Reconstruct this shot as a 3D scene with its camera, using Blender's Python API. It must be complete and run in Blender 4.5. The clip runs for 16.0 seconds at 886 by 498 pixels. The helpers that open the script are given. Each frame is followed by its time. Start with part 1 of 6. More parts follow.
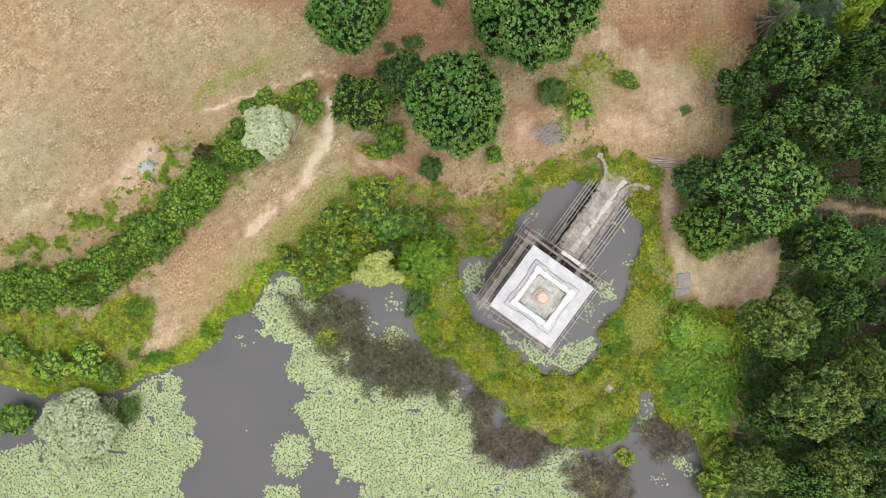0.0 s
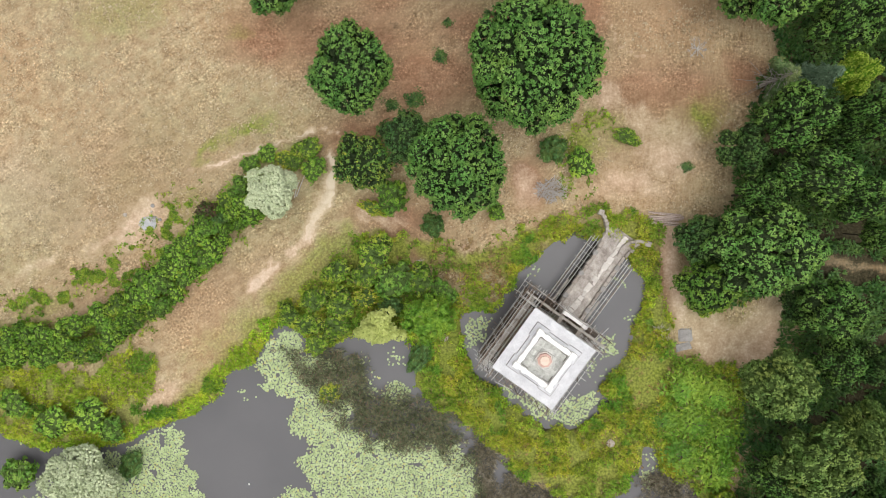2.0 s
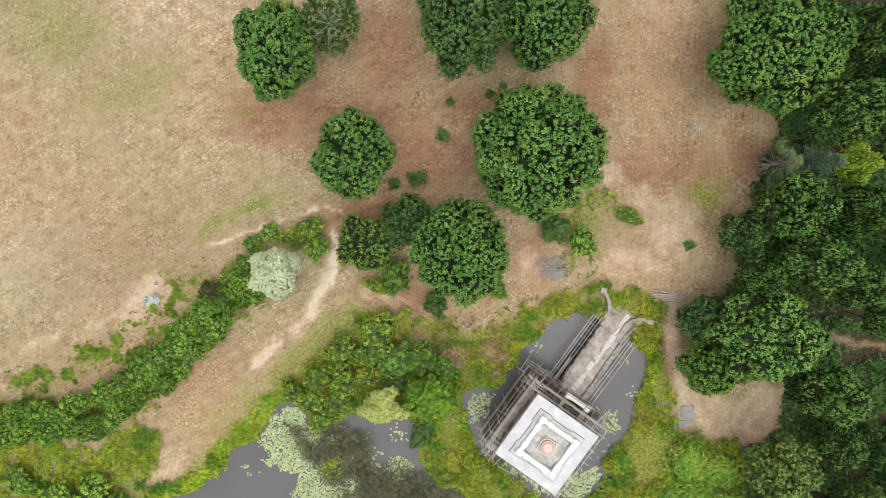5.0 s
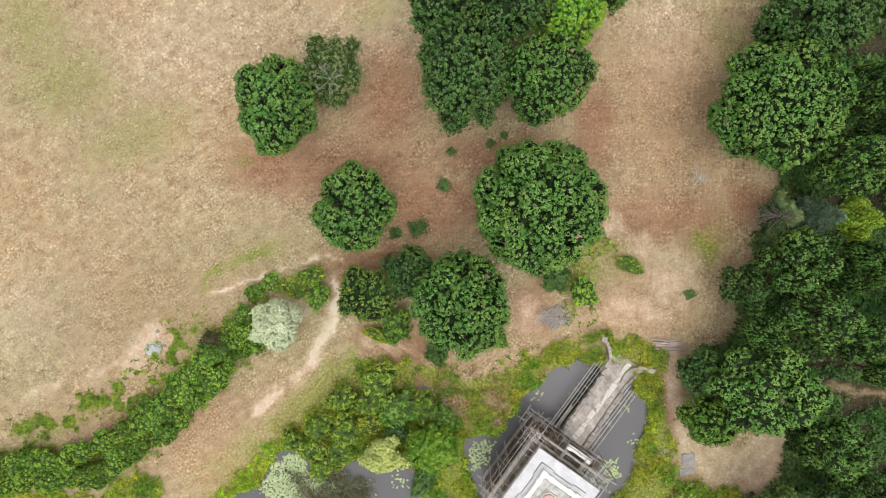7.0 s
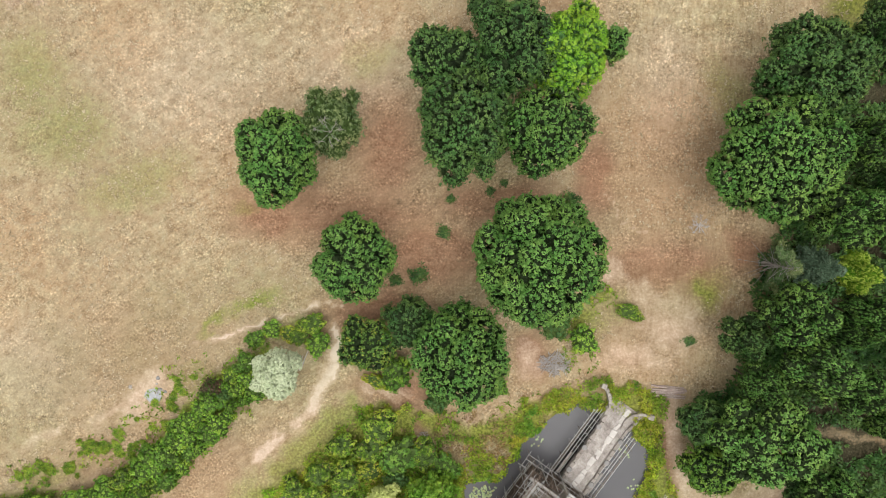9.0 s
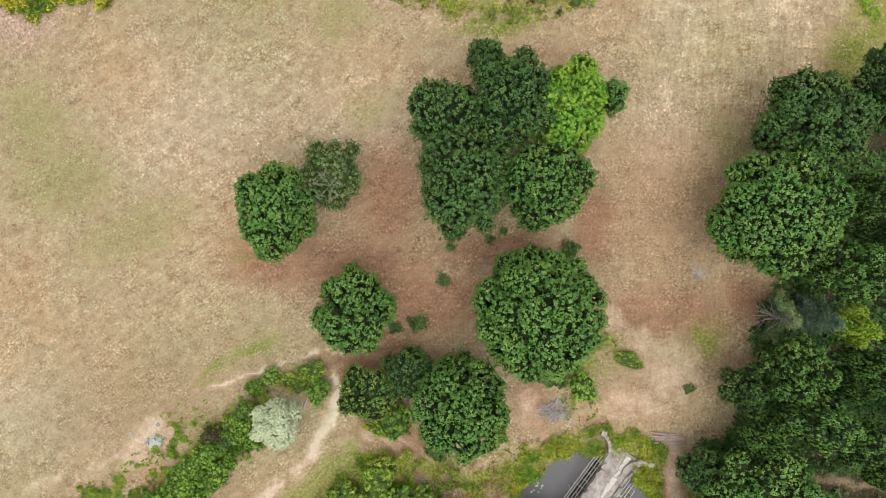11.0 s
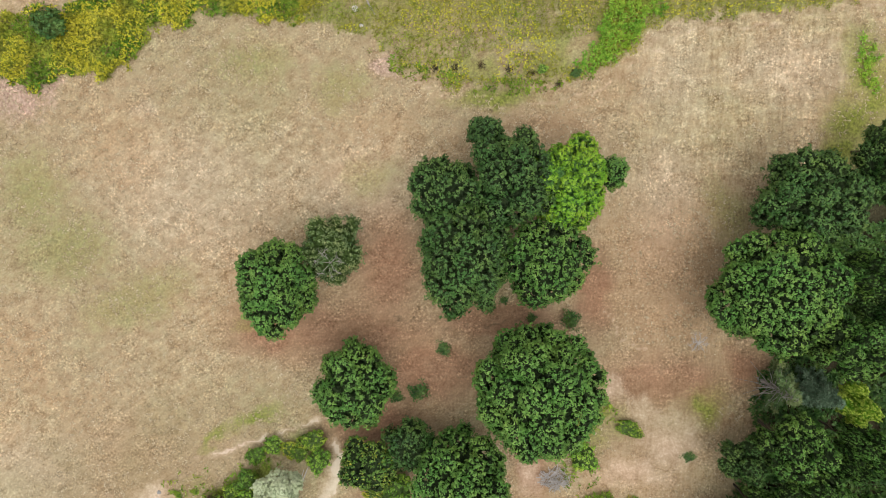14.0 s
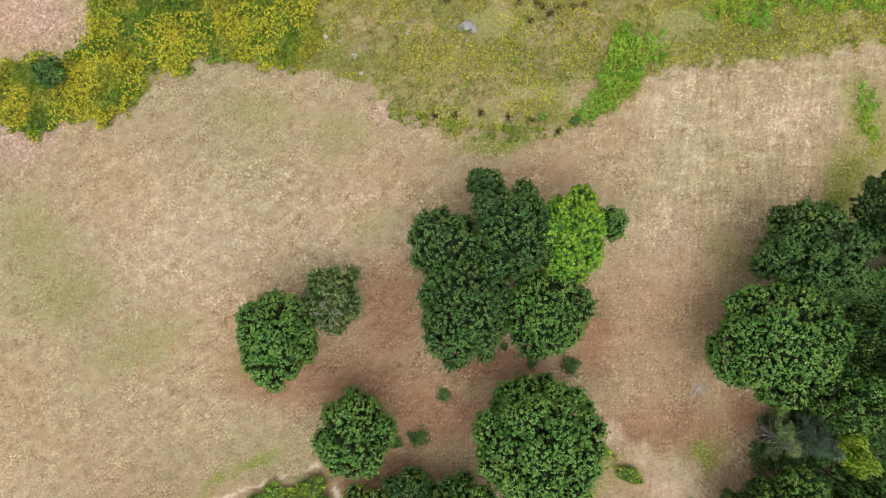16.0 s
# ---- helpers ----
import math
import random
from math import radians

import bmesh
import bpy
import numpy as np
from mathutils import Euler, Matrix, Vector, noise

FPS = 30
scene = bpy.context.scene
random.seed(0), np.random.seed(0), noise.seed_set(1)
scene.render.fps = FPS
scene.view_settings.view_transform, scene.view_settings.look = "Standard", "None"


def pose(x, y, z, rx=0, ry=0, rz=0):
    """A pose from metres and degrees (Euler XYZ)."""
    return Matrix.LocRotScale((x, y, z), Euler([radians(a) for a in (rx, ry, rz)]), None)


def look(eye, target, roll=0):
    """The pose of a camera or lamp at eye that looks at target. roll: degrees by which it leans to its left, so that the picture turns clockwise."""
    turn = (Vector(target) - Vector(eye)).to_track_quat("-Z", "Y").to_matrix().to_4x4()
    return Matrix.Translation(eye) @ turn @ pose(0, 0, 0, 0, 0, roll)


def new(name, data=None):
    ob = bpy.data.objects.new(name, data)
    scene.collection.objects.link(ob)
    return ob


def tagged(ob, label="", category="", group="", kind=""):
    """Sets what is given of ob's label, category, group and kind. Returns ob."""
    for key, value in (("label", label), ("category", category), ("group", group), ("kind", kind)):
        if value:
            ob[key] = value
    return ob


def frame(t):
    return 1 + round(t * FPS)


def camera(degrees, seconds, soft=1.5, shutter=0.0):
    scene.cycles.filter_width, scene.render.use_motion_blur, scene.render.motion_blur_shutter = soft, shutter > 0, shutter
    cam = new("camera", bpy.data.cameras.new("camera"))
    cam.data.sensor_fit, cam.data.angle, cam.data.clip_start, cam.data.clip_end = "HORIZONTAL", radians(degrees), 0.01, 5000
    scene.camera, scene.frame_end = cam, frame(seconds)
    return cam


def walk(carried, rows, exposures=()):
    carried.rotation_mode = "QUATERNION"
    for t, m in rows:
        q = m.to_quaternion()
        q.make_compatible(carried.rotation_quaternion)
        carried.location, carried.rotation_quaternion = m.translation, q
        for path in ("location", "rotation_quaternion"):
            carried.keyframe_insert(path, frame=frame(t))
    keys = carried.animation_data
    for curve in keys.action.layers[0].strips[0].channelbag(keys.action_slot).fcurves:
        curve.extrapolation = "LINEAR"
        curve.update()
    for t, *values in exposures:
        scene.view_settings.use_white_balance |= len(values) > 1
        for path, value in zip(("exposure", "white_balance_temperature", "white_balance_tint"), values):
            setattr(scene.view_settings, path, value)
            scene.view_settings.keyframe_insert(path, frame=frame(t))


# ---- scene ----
# ---- camera: a drone looking almost straight down, flying north ----
cam = camera(66.0, 16.0, soft=0.85)
ROWS = [
    (0, 0.00, 0.00, 67.07, -3.49, 1.15, -0.00),
    (0.5, -0.06, 1.37, 67.02, -3.48, 1.15, -0.01),
    (1, -0.10, 2.76, 66.98, -3.47, 1.15, -0.03),
    (1.5, -0.14, 4.09, 66.93, -3.46, 1.15, -0.04),
    (2, -0.19, 5.43, 66.89, -3.45, 1.15, -0.05),
    (2.5, -0.24, 6.74, 66.84, -3.45, 1.15, -0.07),
    (3, -0.29, 8.00, 66.80, -3.44, 1.15, -0.08),
    (3.5, -0.34, 9.28, 66.75, -3.43, 1.15, -0.10),
    (4, -0.38, 10.55, 66.71, -3.42, 1.15, -0.11),
    (6.5, -0.50, 16.53, 66.48, -3.39, 1.15, -0.18),
    (7, -0.52, 17.71, 66.43, -3.38, 1.15, -0.19),
    (7.5, -0.53, 18.84, 66.39, -3.37, 1.15, -0.21),
    (8, -0.54, 20.00, 66.34, -3.36, 1.15, -0.22),
    (8.5, -0.52, 21.16, 66.30, -3.36, 1.15, -0.23),
    (9, -0.50, 22.26, 66.25, -3.35, 1.15, -0.25),
    (11.5, -0.44, 27.98, 66.02, -3.31, 1.15, -0.32),
    (12, -0.44, 29.07, 65.98, -3.30, 1.15, -0.33),
    (12.5, -0.44, 30.18, 65.93, -3.30, 1.15, -0.34),
    (13, -0.44, 31.26, 65.89, -3.29, 1.15, -0.36),
    (13.5, -0.44, 32.38, 65.84, -3.28, 1.15, -0.37),
    (14, -0.44, 33.51, 65.80, -3.27, 1.15, -0.38),
    (14.5, -0.43, 34.61, 65.75, -3.27, 1.15, -0.40),
    (15, -0.41, 35.74, 65.71, -3.26, 1.15, -0.41),
    (15.5, -0.40, 36.88, 65.66, -3.25, 1.15, -0.43),
    (16, -0.39, 37.96, 65.62, -3.24, 1.15, -0.44),
]
walk(cam, [(t, pose(x, y, z, rx, ry, rz)) for t, x, y, z, rx, ry, rz in ROWS], exposures=((0.0, 0.08), (4.0, 0.11), (8.5, 0.17), (12.0, 0.05), (16.0, 0.01)))

# ---- light: bright overcast sky with a weak, wide sun ----
world = bpy.data.worlds.new("overcast_sky")
scene.world = world
world.use_nodes = True
wn, wl = world.node_tree.nodes, world.node_tree.links
sky = wn.new("ShaderNodeTexSky")
sky.sky_type, sky.sun_disc = "NISHITA", False
sky.sun_elevation, sky.sun_rotation = radians(80), radians(142)
sky.dust_density, sky.air_density, sky.ozone_density = 4.0, 1.0, 1.0
dull = wn.new("ShaderNodeHueSaturation")
dull.inputs["Saturation"].default_value = 0.06
wl.new(sky.outputs[0], dull.inputs["Color"])
wl.new(dull.outputs[0], wn["Background"].inputs["Color"])
wn["Background"].inputs["Strength"].default_value = 0.15
sun = new("sun", bpy.data.lights.new("sun", "SUN"))
sun.data.energy, sun.data.angle, sun.data.color = 1.5, radians(80), (1.0, 0.96, 0.89)
sun.matrix_world = look((7, -9, 80), (0, 0, 0))


# ---- small tools ----
def vnoise(x, y, size, seed):
    """Smooth random values between -1 and 1 over the plan, with bumps of that size in metres."""
    g = np.random.RandomState(seed).uniform(-1, 1, (256, 256))
    u, v = np.asarray(x) / size + 1000.3, np.asarray(y) / size + 1000.7
    i, j = np.floor(u).astype(int), np.floor(v).astype(int)
    a, b = u - i, v - j
    a, b = a * a * (3 - 2 * a), b * b * (3 - 2 * b)
    i0, i1, j0, j1 = i % 256, (i + 1) % 256, j % 256, (j + 1) % 256
    return (g[i0, j0] * (1 - a) + g[i1, j0] * a) * (1 - b) + (g[i0, j1] * (1 - a) + g[i1, j1] * a) * b


def step(lo, hi, v):
    k = np.clip((v - lo) / (hi - lo), 0, 1)
    return k * k * (3 - 2 * k)


def to_line(line, x, y, closed=False):
    """The distance of the points from a line."""
    x, y = np.asarray(x, float), np.asarray(y, float)
    best = np.full(x.shape, 1e9)
    ends = line[1:] + line[:1] if closed else line[1:]
    for (ax, ay), (bx, by) in zip(line, ends):
        dx, dy = bx - ax, by - ay
        k = np.clip(((x - ax) * dx + (y - ay) * dy) / (dx * dx + dy * dy + 1e-9), 0, 1)
        best = np.minimum(best, np.hypot(x - ax - k * dx, y - ay - k * dy))
    return best


def depth_in(area, x, y):
    """How deep the points lie in an area: metres from its edge, minus outside."""
    x, y = np.asarray(x, float), np.asarray(y, float)
    odd = np.zeros(x.shape, bool)
    for (ax, ay), (bx, by) in zip(area, area[1:] + area[:1]):
        if ay != by:
            odd ^= ((ay > y) != (by > y)) & (x < (bx - ax) * (y - ay) / (by - ay) + ax)
    d = to_line(area, x, y, True)
    return np.where(odd, d, -d)


def blob(x, y, cx, cy, rx, ry, turn=0.0):
    """1 in the middle of an ellipse on the plan, 0 at its edge and beyond."""
    c, s = math.cos(radians(turn)), math.sin(radians(turn))
    u, v = (x - cx) * c + (y - cy) * s, -(x - cx) * s + (y - cy) * c
    return np.clip(1.25 - np.hypot(u / rx, v / ry), 0, 1)


def mesh_of(name, verts, faces):
    """A mesh from an array of places and an array of faces with the same number of corners."""
    verts, faces = np.asarray(verts, np.float32), np.asarray(faces, np.int32)
    me = bpy.data.meshes.new(name)
    me.vertices.add(len(verts))
    me.vertices.foreach_set("co", verts.ravel())
    n, k = faces.shape
    me.loops.add(n * k)
    me.loops.foreach_set("vertex_index", faces.ravel())
    me.polygons.add(n)
    me.polygons.foreach_set("loop_start", np.arange(n, dtype=np.int32) * k)
    me.update(calc_edges=True)
    return me


def thing(name, me, mat, label="", category="", group="", kind="", at=None):
    ob = new(name, me)
    if me is not None and mat is not None and not me.materials:
        me.materials.append(mat)
    if at is not None:
        ob.matrix_basis = at
    return tagged(ob, label, category, group, kind)


def base(name, label, category, at, group="", kind=""):
    """An Empty that carries the parts of a thing."""
    ob = new(name)
    ob.matrix_basis = at
    return tagged(ob, label, category, group, kind)


def part(name, me, mat, parent, label="", at=None):
    if isinstance(me, bmesh.types.BMesh):
        bm, me = me, bpy.data.meshes.new(name)
        bm.to_mesh(me)
        bm.free()
    ob = new(name, me)
    if mat is not None and not me.materials:
        me.materials.append(mat)
    ob.parent = parent
    if at is not None:
        ob.matrix_basis = at
    if label:
        ob["label"] = label
    return ob


def block(sx, sy, sz, bevel=0.03, rough=0.0, seed=0):
    """A box with worn edges, standing on its base."""
    bm = bmesh.new()
    bmesh.ops.create_cube(bm, size=1)
    for v in bm.verts:
        v.co = Vector((v.co.x * sx, v.co.y * sy, (v.co.z + 0.5) * sz))
    if bevel:
        bmesh.ops.bevel(bm, geom=bm.edges[:], offset=bevel, segments=1, affect="EDGES")
    if rough:
        rr = random.Random(seed)
        for v in bm.verts:
            v.co += Vector([rr.uniform(-rough, rough) for _ in range(3)])
    return bm


def tube_mesh(name, sides=8):
    a = np.arange(sides) * 2 * math.pi / sides
    ring = np.stack([np.cos(a), np.sin(a)], 1)
    v = np.concatenate([np.c_[ring, np.zeros(sides)], np.c_[ring, np.ones(sides)]])
    f = [(i, (i + 1) % sides, sides + (i + 1) % sides, sides + i) for i in range(sides)]
    me = mesh_of(name, v, f)
    return me


def along(a, b, r, r2=None):
    """The pose that lays a unit tube from a to b."""
    a, b = Vector(a), Vector(b)
    d = b - a
    return Matrix.Translation(a) @ d.to_track_quat("Z", "Y").to_matrix().to_4x4() @ Matrix.Diagonal((r, r2 or r, d.length, 1))


def tapered(points, radii, sides=7):
    """Places and faces of one tapered limb."""
    verts, faces = [], []
    for i, (p, r) in enumerate(zip(points, radii)):
        p = Vector(p)
        d = Vector(points[min(i + 1, len(points) - 1)]) - Vector(points[max(i - 1, 0)])
        q = d.to_track_quat("Z", "Y")
        for k in range(sides):
            a = 2 * math.pi * k / sides
            verts.append(tuple(p + q @ Vector((r * math.cos(a), r * math.sin(a), 0))))
    for i in range(len(points) - 1):
        for k in range(sides):
            faces.append((i * sides + k, i * sides + (k + 1) % sides, (i + 1) * sides + (k + 1) % sides, (i + 1) * sides + k))
    return verts, faces


def joined(pieces):
    """One set of places and faces out of many."""
    vs, fs, n = [], [], 0
    for v, f in pieces:
        v = np.asarray(v, np.float32).reshape(-1, 3)
        vs.append(v)
        fs.append(np.asarray(f, np.int32) + n)
        n += len(v)
    return np.concatenate(vs), np.concatenate(fs)


# ---- materials ----
def material(name, rough=0.8):
    m = bpy.data.materials.new(name)
    m.use_nodes = True
    n, l = m.node_tree.nodes, m.node_tree.links
    b = n["Principled BSDF"]
    b.inputs["Roughness"].default_value = rough
    b.inputs["Specular IOR Level"].default_value = 0.25
    return m, n, l, b


def grain(n, l, scale, detail=4.0, rough=0.6, stretch=None, where="Object"):
    co = n.new("ShaderNodeTexCoord")
    src = co.outputs[where]
    if stretch:
        mp = n.new("ShaderNodeMapping")
        mp.vector_type = "TEXTURE"
        mp.inputs["Scale"].default_value = tuple(1 / k for k in stretch[0])
        mp.inputs["Rotation"].default_value = (0, 0, radians(stretch[1]))
        l.new(src, mp.inputs["Vector"])
        src = mp.outputs[0]
    t = n.new("ShaderNodeTexNoise")
    t.inputs["Scale"].default_value, t.inputs["Detail"].default_value, t.inputs["Roughness"].default_value = scale, detail, rough
    l.new(src, t.inputs["Vector"])
    return t.outputs["Fac"]


def ramp(n, l, fac, *stops):
    r = n.new("ShaderNodeValToRGB")
    e = r.color_ramp.elements
    while len(e) < len(stops):
        e.new(0.5)
    for k, (p, c) in zip(e, stops):
        k.position, k.color = p, (*c, 1)
    l.new(fac, r.inputs["Fac"])
    return r.outputs["Color"]


def mixed(n, l, fac, a, b, blend="MIX"):
    x = n.new("ShaderNodeMix")
    x.data_type, x.blend_type = "RGBA", blend
    for sock, val in ((x.inputs[0], fac), (x.inputs[6], a), (x.inputs[7], b)):
        if isinstance(val, (int, float)):
            sock.default_value = val
        elif isinstance(val, tuple):
            sock.default_value = (*val, 1)
        else:
            l.new(val, sock)
    return x.outputs[2]


def maths(n, l, op, a, b=0.0):
    x = n.new("ShaderNodeMath")
    x.operation = op
    for sock, val in ((x.inputs[0], a), (x.inputs[1], b)):
        if isinstance(val, (int, float)):
            sock.default_value = val
        else:
            l.new(val, sock)
    return x.outputs[0]


def relief(n, l, b, height, strength=0.5, dist=0.05):
    x = n.new("ShaderNodeBump")
    x.inputs["Strength"].default_value, x.inputs["Distance"].default_value = strength, dist
    l.new(height, x.inputs["Height"])
    l.new(x.outputs[0], b.inputs["Normal"])


def plain(name, dark, light, scale=3.0, rough=0.8, bump=0.4, metal=0.0, stretch=None):
    """A weathered surface between two tones, with grain at two scales."""
    m, n, l, b = material(name, rough)
    big, fine = grain(n, l, scale, 5, 0.6, stretch), grain(n, l, scale * 9, 4, 0.7, stretch)
    f = maths(n, l, "ADD", maths(n, l, "MULTIPLY", big, 0.6), maths(n, l, "MULTIPLY", fine, 0.4))
    info = n.new("ShaderNodeObjectInfo")
    f = maths(n, l, "ADD", f, maths(n, l, "MULTIPLY", maths(n, l, "SUBTRACT", info.outputs["Random"], 0.5), 0.12))
    l.new(ramp(n, l, f, (0.33, dark), (0.67, light)), b.inputs["Base Color"])
    b.inputs["Metallic"].default_value = metal
    relief(n, l, b, fine, bump, 0.03)
    return m


def leafy(name, dark, mid, light, odd=None, share=0.0, clear=0.06, vary=0.25, tint=1.0, sheen=0.10, leaf=0.30, patch=1.0):
    """Foliage: each leaf has its own tone, each bough and each plant a slight cast, and light passes through."""
    m, n, l, b = material(name, 0.48)
    b.inputs["Specular IOR Level"].default_value = sheen
    geo, info = n.new("ShaderNodeNewGeometry"), n.new("ShaderNodeObjectInfo")
    f = maths(n, l, "ADD", maths(n, l, "MULTIPLY", maths(n, l, "SUBTRACT", geo.outputs["Random Per Island"], 0.5), leaf), 0.5)
    for scale, weight in ((0.55, 0.8), (2.4, 1.3)):
        f = maths(n, l, "ADD", f, maths(n, l, "MULTIPLY", maths(n, l, "SUBTRACT", grain(n, l, scale, 2, 0.5), 0.5), weight * patch))
    f = maths(n, l, "ADD", f, maths(n, l, "MULTIPLY", maths(n, l, "SUBTRACT", info.outputs["Random"], 0.5), vary))
    c = ramp(n, l, f, (0.14, dark), (0.50, mid), (0.86, light))
    c = mixed(n, l, tint, c, ramp(n, l, grain(n, l, 0.30, 3, 0.6), (0.36, (0.80, 0.97, 0.90)), (0.50, (1, 1, 1)), (0.64, (1.14, 1.02, 0.92))), "MULTIPLY")
    if odd:
        c = mixed(n, l, maths(n, l, "GREATER_THAN", geo.outputs["Random Per Island"], 1 - share), c, odd)
    l.new(c, b.inputs["Base Color"])
    tr, mx = n.new("ShaderNodeBsdfTranslucent"), n.new("ShaderNodeMixShader")
    l.new(c, tr.inputs["Color"])
    mx.inputs[0].default_value = clear
    l.new(b.outputs[0], mx.inputs[1])
    l.new(tr.outputs[0], mx.inputs[2])
    l.new(mx.outputs[0], n["Material Output"].inputs["Surface"])
    return m


OAK = leafy("oak_leaf", (0.044, 0.112, 0.022), (0.102, 0.222, 0.040), (0.185, 0.335, 0.070), vary=0.15, sheen=0.26)
OAK_DARK = leafy("dark_oak_leaf", (0.030, 0.076, 0.019), (0.070, 0.150, 0.034), (0.132, 0.234, 0.056), vary=0.15, sheen=0.26)
BRIGHT_OAK = leafy("bright_oak_leaf", (0.054, 0.134, 0.024), (0.118, 0.250, 0.046), (0.208, 0.370, 0.082), vary=0.12, sheen=0.26)
OAK_LIGHT = leafy("light_oak_leaf", (0.060, 0.135, 0.016), (0.118, 0.235, 0.026), (0.200, 0.330, 0.046), vary=0.15, sheen=0.26)
SPECK = leafy("yellowing_leaf", (0.050, 0.112, 0.018), (0.100, 0.196, 0.030), (0.175, 0.285, 0.050), (0.36, 0.38, 0.05), 0.08, sheen=0.26)
PLUM = leafy("dull_red_leaf", (0.060, 0.040, 0.026), (0.110, 0.070, 0.046), (0.180, 0.120, 0.080))
MAPLE = leafy("bright_maple_leaf", (0.110, 0.250, 0.016), (0.185, 0.370, 0.026), (0.280, 0.470, 0.048), clear=0.12, sheen=0.2)
ASH = leafy("ash_leaf", (0.095, 0.160, 0.034), (0.165, 0.256, 0.056), (0.265, 0.365, 0.095), vary=0.12, sheen=0.28)
GOLD = leafy("yellow_green_leaf", (0.240, 0.360, 0.045), (0.420, 0.560, 0.080), (0.580, 0.700, 0.130), clear=0.15, vary=0.05, tint=0.0)
BLUE_FIR = leafy("bluish_fir_needle", (0.070, 0.120, 0.070), (0.120, 0.190, 0.115), (0.190, 0.270, 0.170), tint=0.0)
THIN = leafy("grey_green_leaf", (0.090, 0.135, 0.052), (0.172, 0.232, 0.092), (0.270, 0.330, 0.148))
WILLOW = leafy("silver_willow_leaf", (0.420, 0.490, 0.300), (0.560, 0.625, 0.400), (0.670, 0.725, 0.500), clear=0.04, tint=0.0)
SALLOW = leafy("pale_sallow_leaf", (0.420, 0.480, 0.140), (0.550, 0.605, 0.200), (0.660, 0.705, 0.280), clear=0.04, tint=0.0)
SHRUB = leafy("hedge_leaf", (0.084, 0.178, 0.017), (0.168, 0.316, 0.031), (0.300, 0.465, 0.060), (0.15, 0.17, 0.05), 0.04, vary=0.5, clear=0.10, sheen=0.2)
RIM = leafy("lime_marsh_leaf", (0.130, 0.240, 0.016), (0.305, 0.470, 0.032), (0.510, 0.660, 0.070), clear=0.05)
LOWHERB = leafy("pale_low_herb_leaf", (0.170, 0.230, 0.020), (0.350, 0.430, 0.038), (0.520, 0.580, 0.076), (0.34, 0.26, 0.14), 0.10, clear=0.05)
SCRUB = leafy("scrub_leaf", (0.066, 0.125, 0.014), (0.180, 0.285, 0.031), (0.350, 0.455, 0.062), (0.20, 0.16, 0.07), 0.08, clear=0.15)
HERB = leafy("bank_herb_leaf", (0.110, 0.155, 0.013), (0.262, 0.335, 0.029), (0.465, 0.515, 0.066), (0.36, 0.28, 0.07), 0.12, clear=0.15)
MEADOW = leafy("meadow_leaf", (0.140, 0.165, 0.018), (0.270, 0.300, 0.034), (0.420, 0.430, 0.075), (0.35, 0.30, 0.16), 0.15, clear=0.15)
NETTLE = leafy("nettle_leaf", (0.110, 0.225, 0.022), (0.230, 0.420, 0.045), (0.370, 0.550, 0.080), clear=0.15)
RAGLEAF = leafy("ragwort_leaf", (0.090, 0.115, 0.016), (0.240, 0.270, 0.030), (0.430, 0.430, 0.060), clear=0.15)
RUSH = leafy("dark_rush_blade", (0.030, 0.024, 0.014), (0.070, 0.052, 0.030), (0.140, 0.105, 0.060))
RAGWORT = leafy("ragwort_flower", (0.42, 0.40, 0.03), (0.56, 0.52, 0.04), (0.68, 0.62, 0.08), clear=0.1, tint=0.0)
SEDGE = leafy("dark_sedge_blade", (0.050, 0.062, 0.032), (0.125, 0.142, 0.075), (0.250, 0.260, 0.160), (0.23, 0.17, 0.12), 0.15, tint=0.0)
FADED = leafy("faded_sedge_blade", (0.095, 0.085, 0.058), (0.195, 0.172, 0.122), (0.335, 0.300, 0.225), tint=0.0)
STRAW = leafy("straw_blade", (0.34, 0.265, 0.165), (0.46, 0.37, 0.245), (0.60, 0.51, 0.37), clear=0.1, tint=0.0)
RUST = leafy("seeding_dock_leaf", (0.16, 0.10, 0.05), (0.27, 0.19, 0.09), (0.38, 0.30, 0.14))
LILY = leafy("lily_pad_leaf", (0.280, 0.350, 0.170), (0.395, 0.480, 0.245), (0.490, 0.565, 0.315), (0.43, 0.43, 0.17), 0.06, clear=0.05, tint=0.0)
BARK = plain("oak_bark", (0.05, 0.04, 0.03), (0.14, 0.115, 0.09), 4, 0.95, 0.8)
# Near-black shell colour that paints shade into the gaps between leaf bunches.
TWIG_SHADE = plain("painted_twig_shade", (0.015, 0.028, 0.010), (0.042, 0.068, 0.022), 3, 0.95, 0.3)
# Dark green inner colour: shade painted into gaps of shrubs and lighter crowns.
STEM_SHADE = plain("painted_stem_shade", (0.040, 0.072, 0.016), (0.100, 0.155, 0.038), 3, 0.95, 0.3)
DEADWOOD = plain("bleached_dead_wood", (0.20, 0.18, 0.165), (0.40, 0.37, 0.34), 5, 0.9, 0.6)
TWIGWOOD = plain("pale_bleached_twig", (0.36, 0.33, 0.31), (0.62, 0.58, 0.55), 5, 0.9, 0.4)
LOGWOOD = plain("weathered_log_wood", (0.30, 0.225, 0.195), (0.58, 0.48, 0.43), 5, 0.9, 0.6)
STEEL = plain("galvanised_tube", (0.40, 0.39, 0.38), (0.70, 0.69, 0.67), 6, 0.5, 0.1, 0.1)
RUSTY = plain("rusty_tube", (0.085, 0.060, 0.045), (0.30, 0.23, 0.18), 5, 0.7, 0.2)
